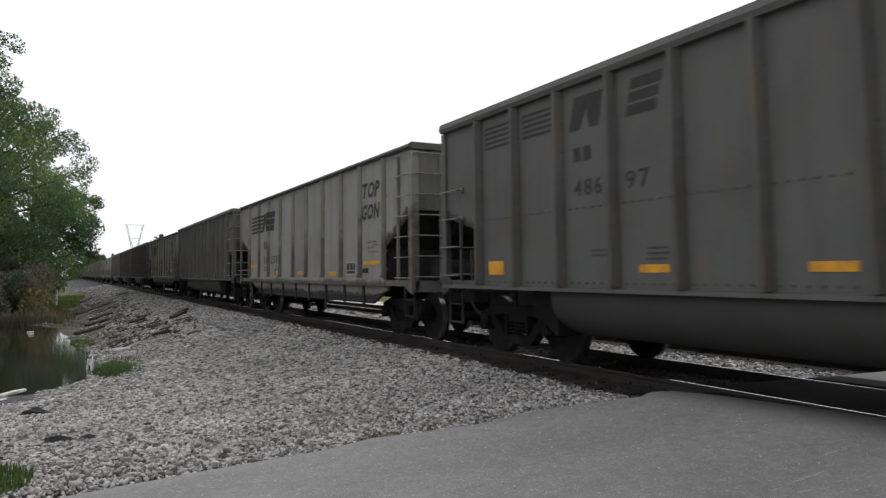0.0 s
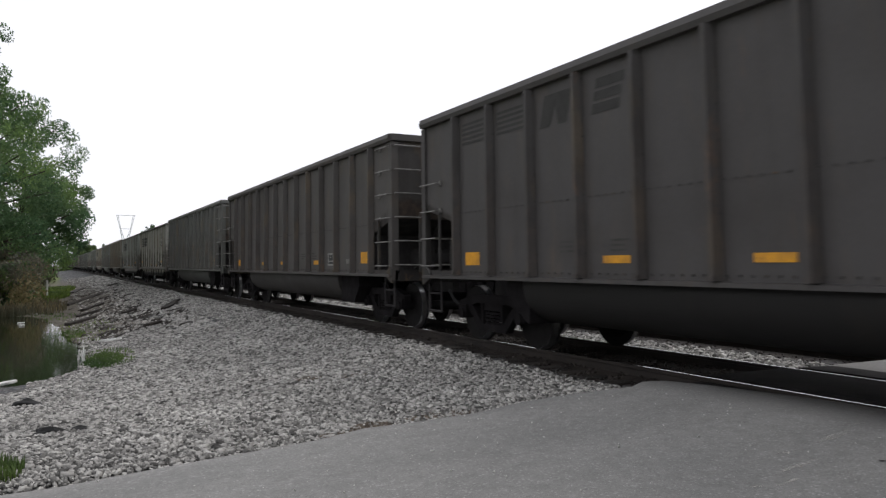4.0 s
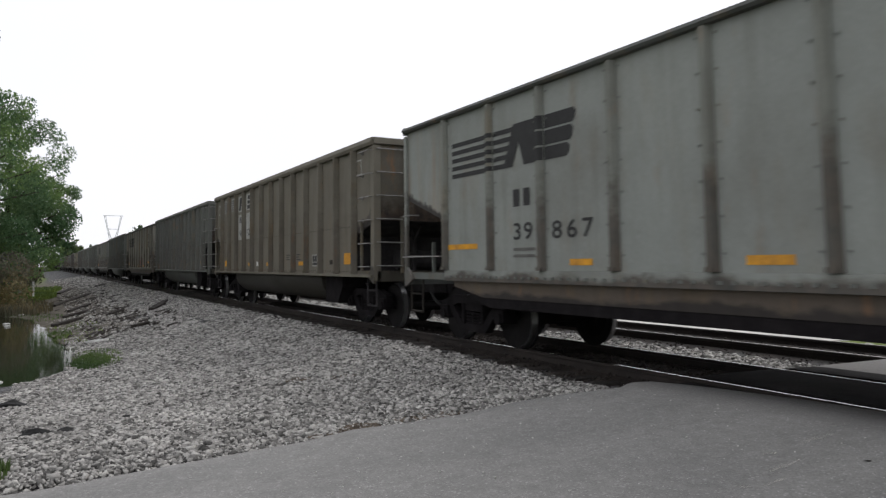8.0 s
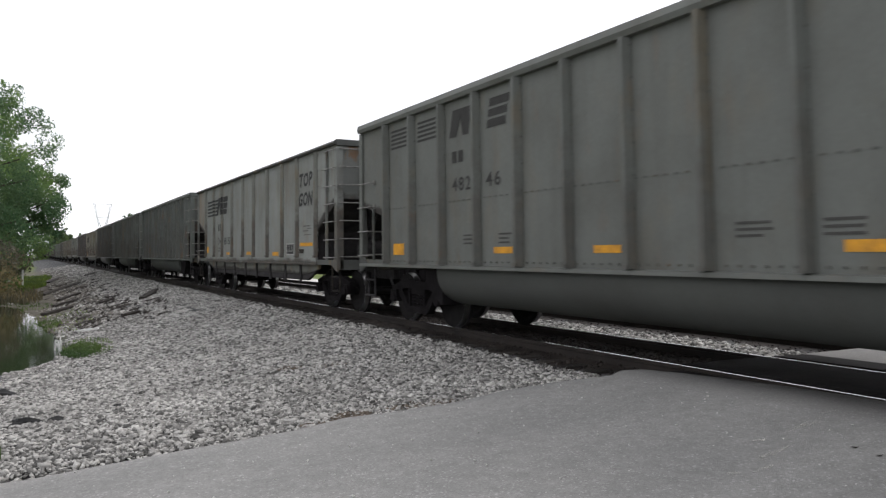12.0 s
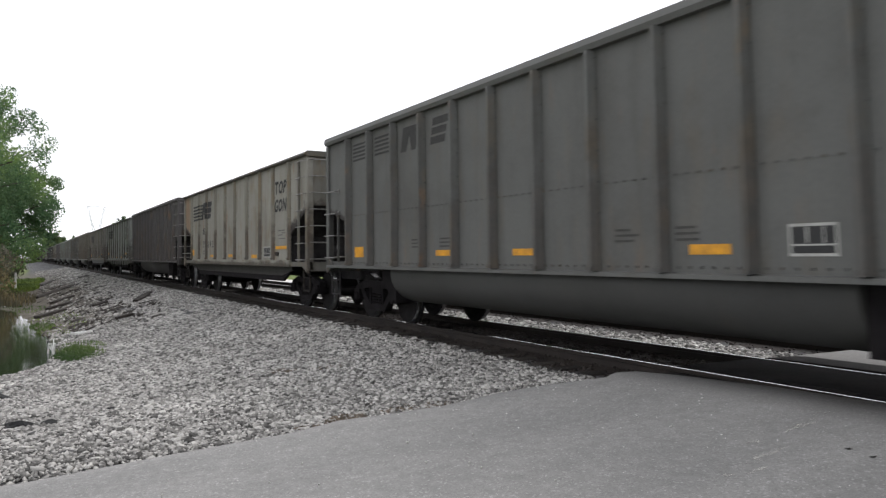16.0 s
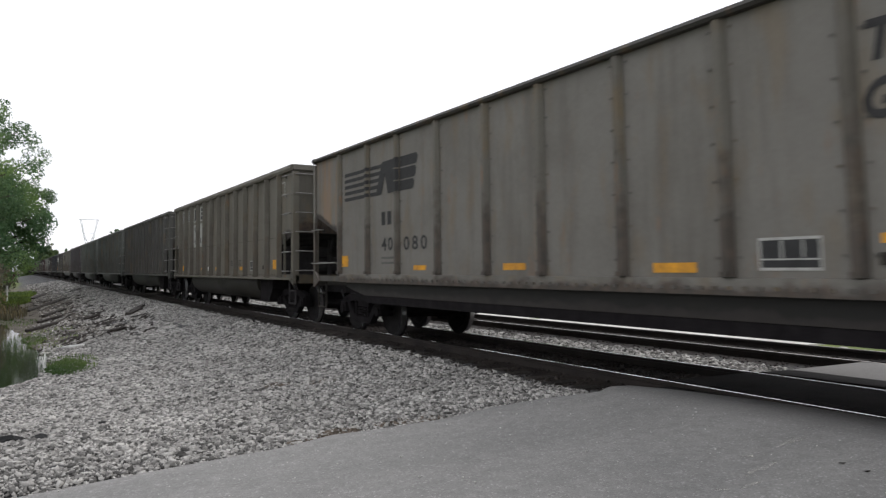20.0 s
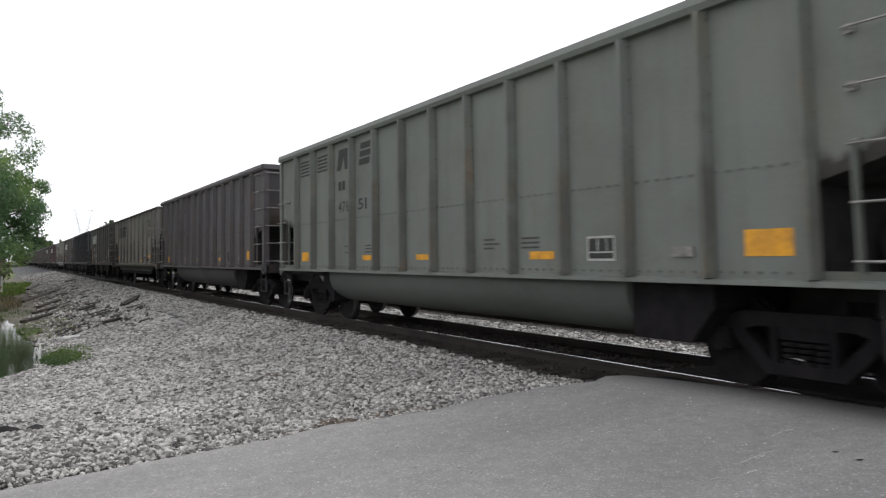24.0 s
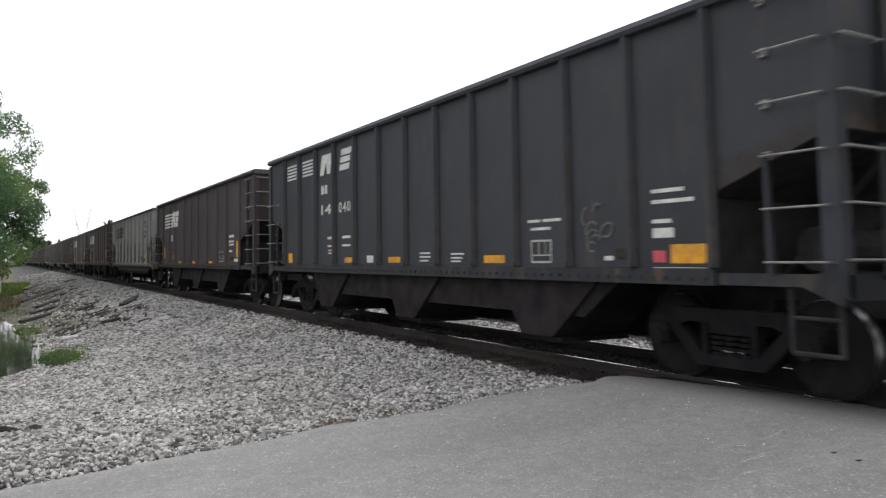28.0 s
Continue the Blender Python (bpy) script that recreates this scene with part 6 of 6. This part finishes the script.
# kind, paint, dirt, number, tag
TRAIN = [
    ("tub", DARK, 0.5, ("486", "97"), None), ("gondola", (0.225, 0.222, 0.206), 0.7, ("36", "258"), "black"), ("tub", (0.100, 0.099, 0.093), 0.5, ("488", "39"), None),
    ("gondola", (0.182, 0.179, 0.160), 0.85, ("39", "359"), None), ("tub", SOOT, 0.4, None, None), ("tub", (0.07, 0.065, 0.062), 0.5, None, None),
    ("tub", (0.108, 0.110, 0.102), 0.5, ("489", "58"), None), ("gondola", LIGHT, 0.6, ("38", "425"), None), ("gondola", (0.222, 0.236, 0.218), 0.55, ("39", "867"), None),
    ("tub", BROWN, 0.6, ("463", "12"), "white"), ("tub", (0.121, 0.126, 0.114), 0.5, ("491", "67"), None), ("gondola", WARM, 1.0, ("42", "657"), "red"),
    ("tub", GREEN, 0.5, ("482", "46"), None), ("gondola", (0.20, 0.209, 0.197), 0.7, ("34", "815"), None), ("tub", (0.112, 0.121, 0.112), 0.5, None, None),
    ("tub", GREEN, 0.5, None, None), ("tub", (0.096, 0.097, 0.092), 0.5, None, None), ("gondola", (0.225, 0.218, 0.190), 1.0, ("39", "192"), None),
    ("tub", (0.080, 0.075, 0.073), 0.4, ("507", ""), None), ("gondola", (0.214, 0.224, 0.212), 0.6, ("28", "436"), None), ("gondola", (0.150, 0.143, 0.127), 0.8, ("40", "080"), None),
    ("tub", (0.122, 0.114, 0.094), 0.6, ("468", "11"), "white"), ("tub", (0.085, 0.085, 0.078), 0.5, None, None), ("tub", GREEN, 0.5, ("487", "30"), None),
    ("tub", (0.130, 0.141, 0.128), 0.5, ("478", "51"), None), ("tub", (0.079, 0.074, 0.076), 0.3, ("504", "65"), None), ("gondola", (0.163, 0.160, 0.146), 0.7, ("41", "123"), None),
    ("hopper", (0.041, 0.038, 0.0345), 0.5, ("317", "520"), None), ("ribbed_hopper", (0.0285, 0.031, 0.0375), 0.4, ("14", "040"), "scrawl"),
    ("hopper", (0.040, 0.0335, 0.0345), 0.3, None, None), ("gondola", (0.225, 0.230, 0.222), 0.45, None, None), ("hopper", (0.045, 0.024, 0.026), 0.2, None, None),
    ("hopper", (0.050, 0.043, 0.042), 0.5, None, None), ("tub", SOOT, 0.5, None, None),
]
LABELS = {
    "gondola": "light grey coal gondola with outside posts",
    "tub": "grey ribbed coal car with rounded lower tubs",
    "hopper": "dark brown open-top coal hopper with sloped chutes",
    "ribbed_hopper": "blue-black ribbed open-top coal hopper with white markings",
}
CARS = []


def build_train():
    meshes = {"wheelset": wheelset_mesh(), "frames": [side_frame_mesh(-1), side_frame_mesh(1)]}
    full = {k: build_coal_car(k, meshes) for k in SPECS}
    far = {k: build_coal_car(k, meshes, True) for k in ("gondola", "tub", "hopper")}
    rng = random.Random(4)
    order = list(TRAIN)
    for i in range(26):
        k = rng.choice(["tub", "tub", "tub", "gondola", "hopper", "hopper"])
        c = {"tub": rng.choice([SOOT, (0.072, 0.069, 0.067), (0.080, 0.077, 0.072)]), "gondola": (0.105, 0.102, 0.094), "hopper": (0.050, 0.043, 0.041)}[k]
        order.append((k, c, 0.6, None, None))
    used = set()
    for n, (kind, paint, dirt, number, tag) in enumerate(order):
        simple = n >= len(TRAIN)
        proto = (far if simple else full)[kind]
        car = copy_thing(proto, pose(0, 0, 0))
        used.add((simple, kind))
        tone = {"tub": "brown-grey" if tag == "white" else "green-grey" if paint[1] > paint[0] else "dark", "gondola": "rust-streaked" if dirt > 0.75 else "clean-sided"}.get(kind, "sooty")
        tagged(car, f"{tone} {LABELS[kind]}" + (", red graffiti" if tag == "red" else ", white panels" if tag == "white" else ""), "coal car", "coal train")
        if not simple:
            dress_car(car, kind, number, WHITE if "hopper" in kind else BLACK if kind == "gondola" or tag == "white" else FADED, n, number is not None or n % 2 == 0, tag)
        if n in (3, 8, 11, 17, 20, 26, 30):
            # these have no hangers below the beam
            for ob in [o for o in car.children if o.name.startswith("hanger")]:
                bpy.data.objects.remove(ob)
        for ob in car.children_recursive:
            # worn scales the paint per part; tubs and chords hold painted shade and light
            worn = 1.0
            if ob.name.startswith("side_post"):
                worn = 0.62 if n == 19 else 0.78 if kind == "gondola" else 0.97
            elif ob.name.startswith("rivets"):
                worn = 0.6
            elif ob.name.startswith("side_sill") and "hopper" in kind:
                worn = 0.65
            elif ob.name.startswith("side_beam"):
                # beam tone set car by car, down to near black
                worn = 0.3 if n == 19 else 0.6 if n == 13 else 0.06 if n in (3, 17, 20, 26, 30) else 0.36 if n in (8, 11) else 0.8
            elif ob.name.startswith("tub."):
                # bellies turn down: their shade is put into the paint, with dust on some
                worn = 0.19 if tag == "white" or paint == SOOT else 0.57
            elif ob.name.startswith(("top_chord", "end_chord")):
                # hopper and tub chords painted paler as if lit from above; gondola chords dark
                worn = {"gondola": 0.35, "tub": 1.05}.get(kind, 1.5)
            elif ob.name.startswith("corner_gusset") and kind != "gondola":
                worn = 0.5
            elif ob.name.startswith(("corner_sill", "end_sill")):
                worn = 0.5 if kind == "gondola" else 0.38 if ob.name.startswith("end_sill") else 0.75
            elif ob.name.startswith("corner_post") and "hopper" in kind:
                worn = 1.1
            elif ob.name.startswith(("end_sheet", "end_post", "ladder", "end_sill")):
                worn = 0.75
            tint = (1.0, 1.0, 1.0)
            if kind == "gondola" and ob.name.startswith(("side_beam", "side_post")):
                tint = (1.25, 0.95, 0.8) if n in (8, 11) and ob.name.startswith("side_beam") else (1.0, 0.98, 0.93)
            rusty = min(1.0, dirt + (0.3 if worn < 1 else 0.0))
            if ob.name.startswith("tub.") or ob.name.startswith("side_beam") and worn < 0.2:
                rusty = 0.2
            if "hopper" in kind and ob.name.startswith("side_post"):
                rusty = 0.35
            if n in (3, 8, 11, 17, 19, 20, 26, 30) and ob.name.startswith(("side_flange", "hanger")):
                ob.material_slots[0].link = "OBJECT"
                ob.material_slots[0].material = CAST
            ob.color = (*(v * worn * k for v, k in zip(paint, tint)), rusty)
        CARS.append(car)
    for proto in (*full.values(), *far.values()):
        for ob in (*proto.children_recursive, proto):
            bpy.data.objects.remove(ob)


# tail end of the first car along the track, time by time
RUN = [(0, 11.61), (0.5, 3.22), (1, -5.17), (2, -21.73), (2.5, -29.94), (3, -38.14), (6, -87.35), (6.5, -95.67), (7, -104.08), (8, -120.75), (8.5, -128.99), (9, -137.10), (10, -153.31), (10.5, -161.41), (11, -169.44), (12, -185.71), (12.5, -193.91), (13, -202.13), (16, -250.73), (17, -267.04), (18, -283.60), (18.5, -291.93), (19, -300.29), (20, -316.84), (20.5, -325.03), (21, -333.10), (24, -381.43), (24.5, -389.59), (25, -397.81), (25.5, -406.05), (26, -414.28), (26.5, -422.53), (27, -430.81), (27.5, -439.05), (28, -447.23)]


def motions():
    """The train rolls past from far to near; every wheelset turns with it."""
    for n, car in enumerate(CARS):
        walk(car, [(t, pose(NEAR_TRACK, a + SPACING * n - 7.5, 0)) for t, a in RUN])
    times, places = [t for t, _ in RUN], [a for _, a in RUN]
    done = {}
    for car in CARS:
        for w in car.children_recursive:
            if "axle" not in w:
                continue
            k = w["axle"]
            if k not in done:
                y = w.location.y
                walk(w, [(f / 30, pose(0, y, WHEEL_R, math.degrees((places[0] - float(np.interp(f / 30, times, places))) / WHEEL_R))) for f in range(0, 841)])
                done[k] = w
            else:
                w.rotation_mode = "QUATERNION"
                keys = w.animation_data_create()
                keys.action = done[k].animation_data.action
                keys.action_slot = done[k].animation_data.action_slot


build_ground()
build_pond()
build_plants()
build_debris()
build_tower()
build_far_side()
build_train()
build_stones()
build_road()
build_smears()
build_track(NEAR_TRACK, RAIL_TOP, "near railway track with bright rail heads on blackened ties")
build_track(FAR_TRACK, RAIL_DULL, "far railway track with dull rail heads on wooden ties")
motions()
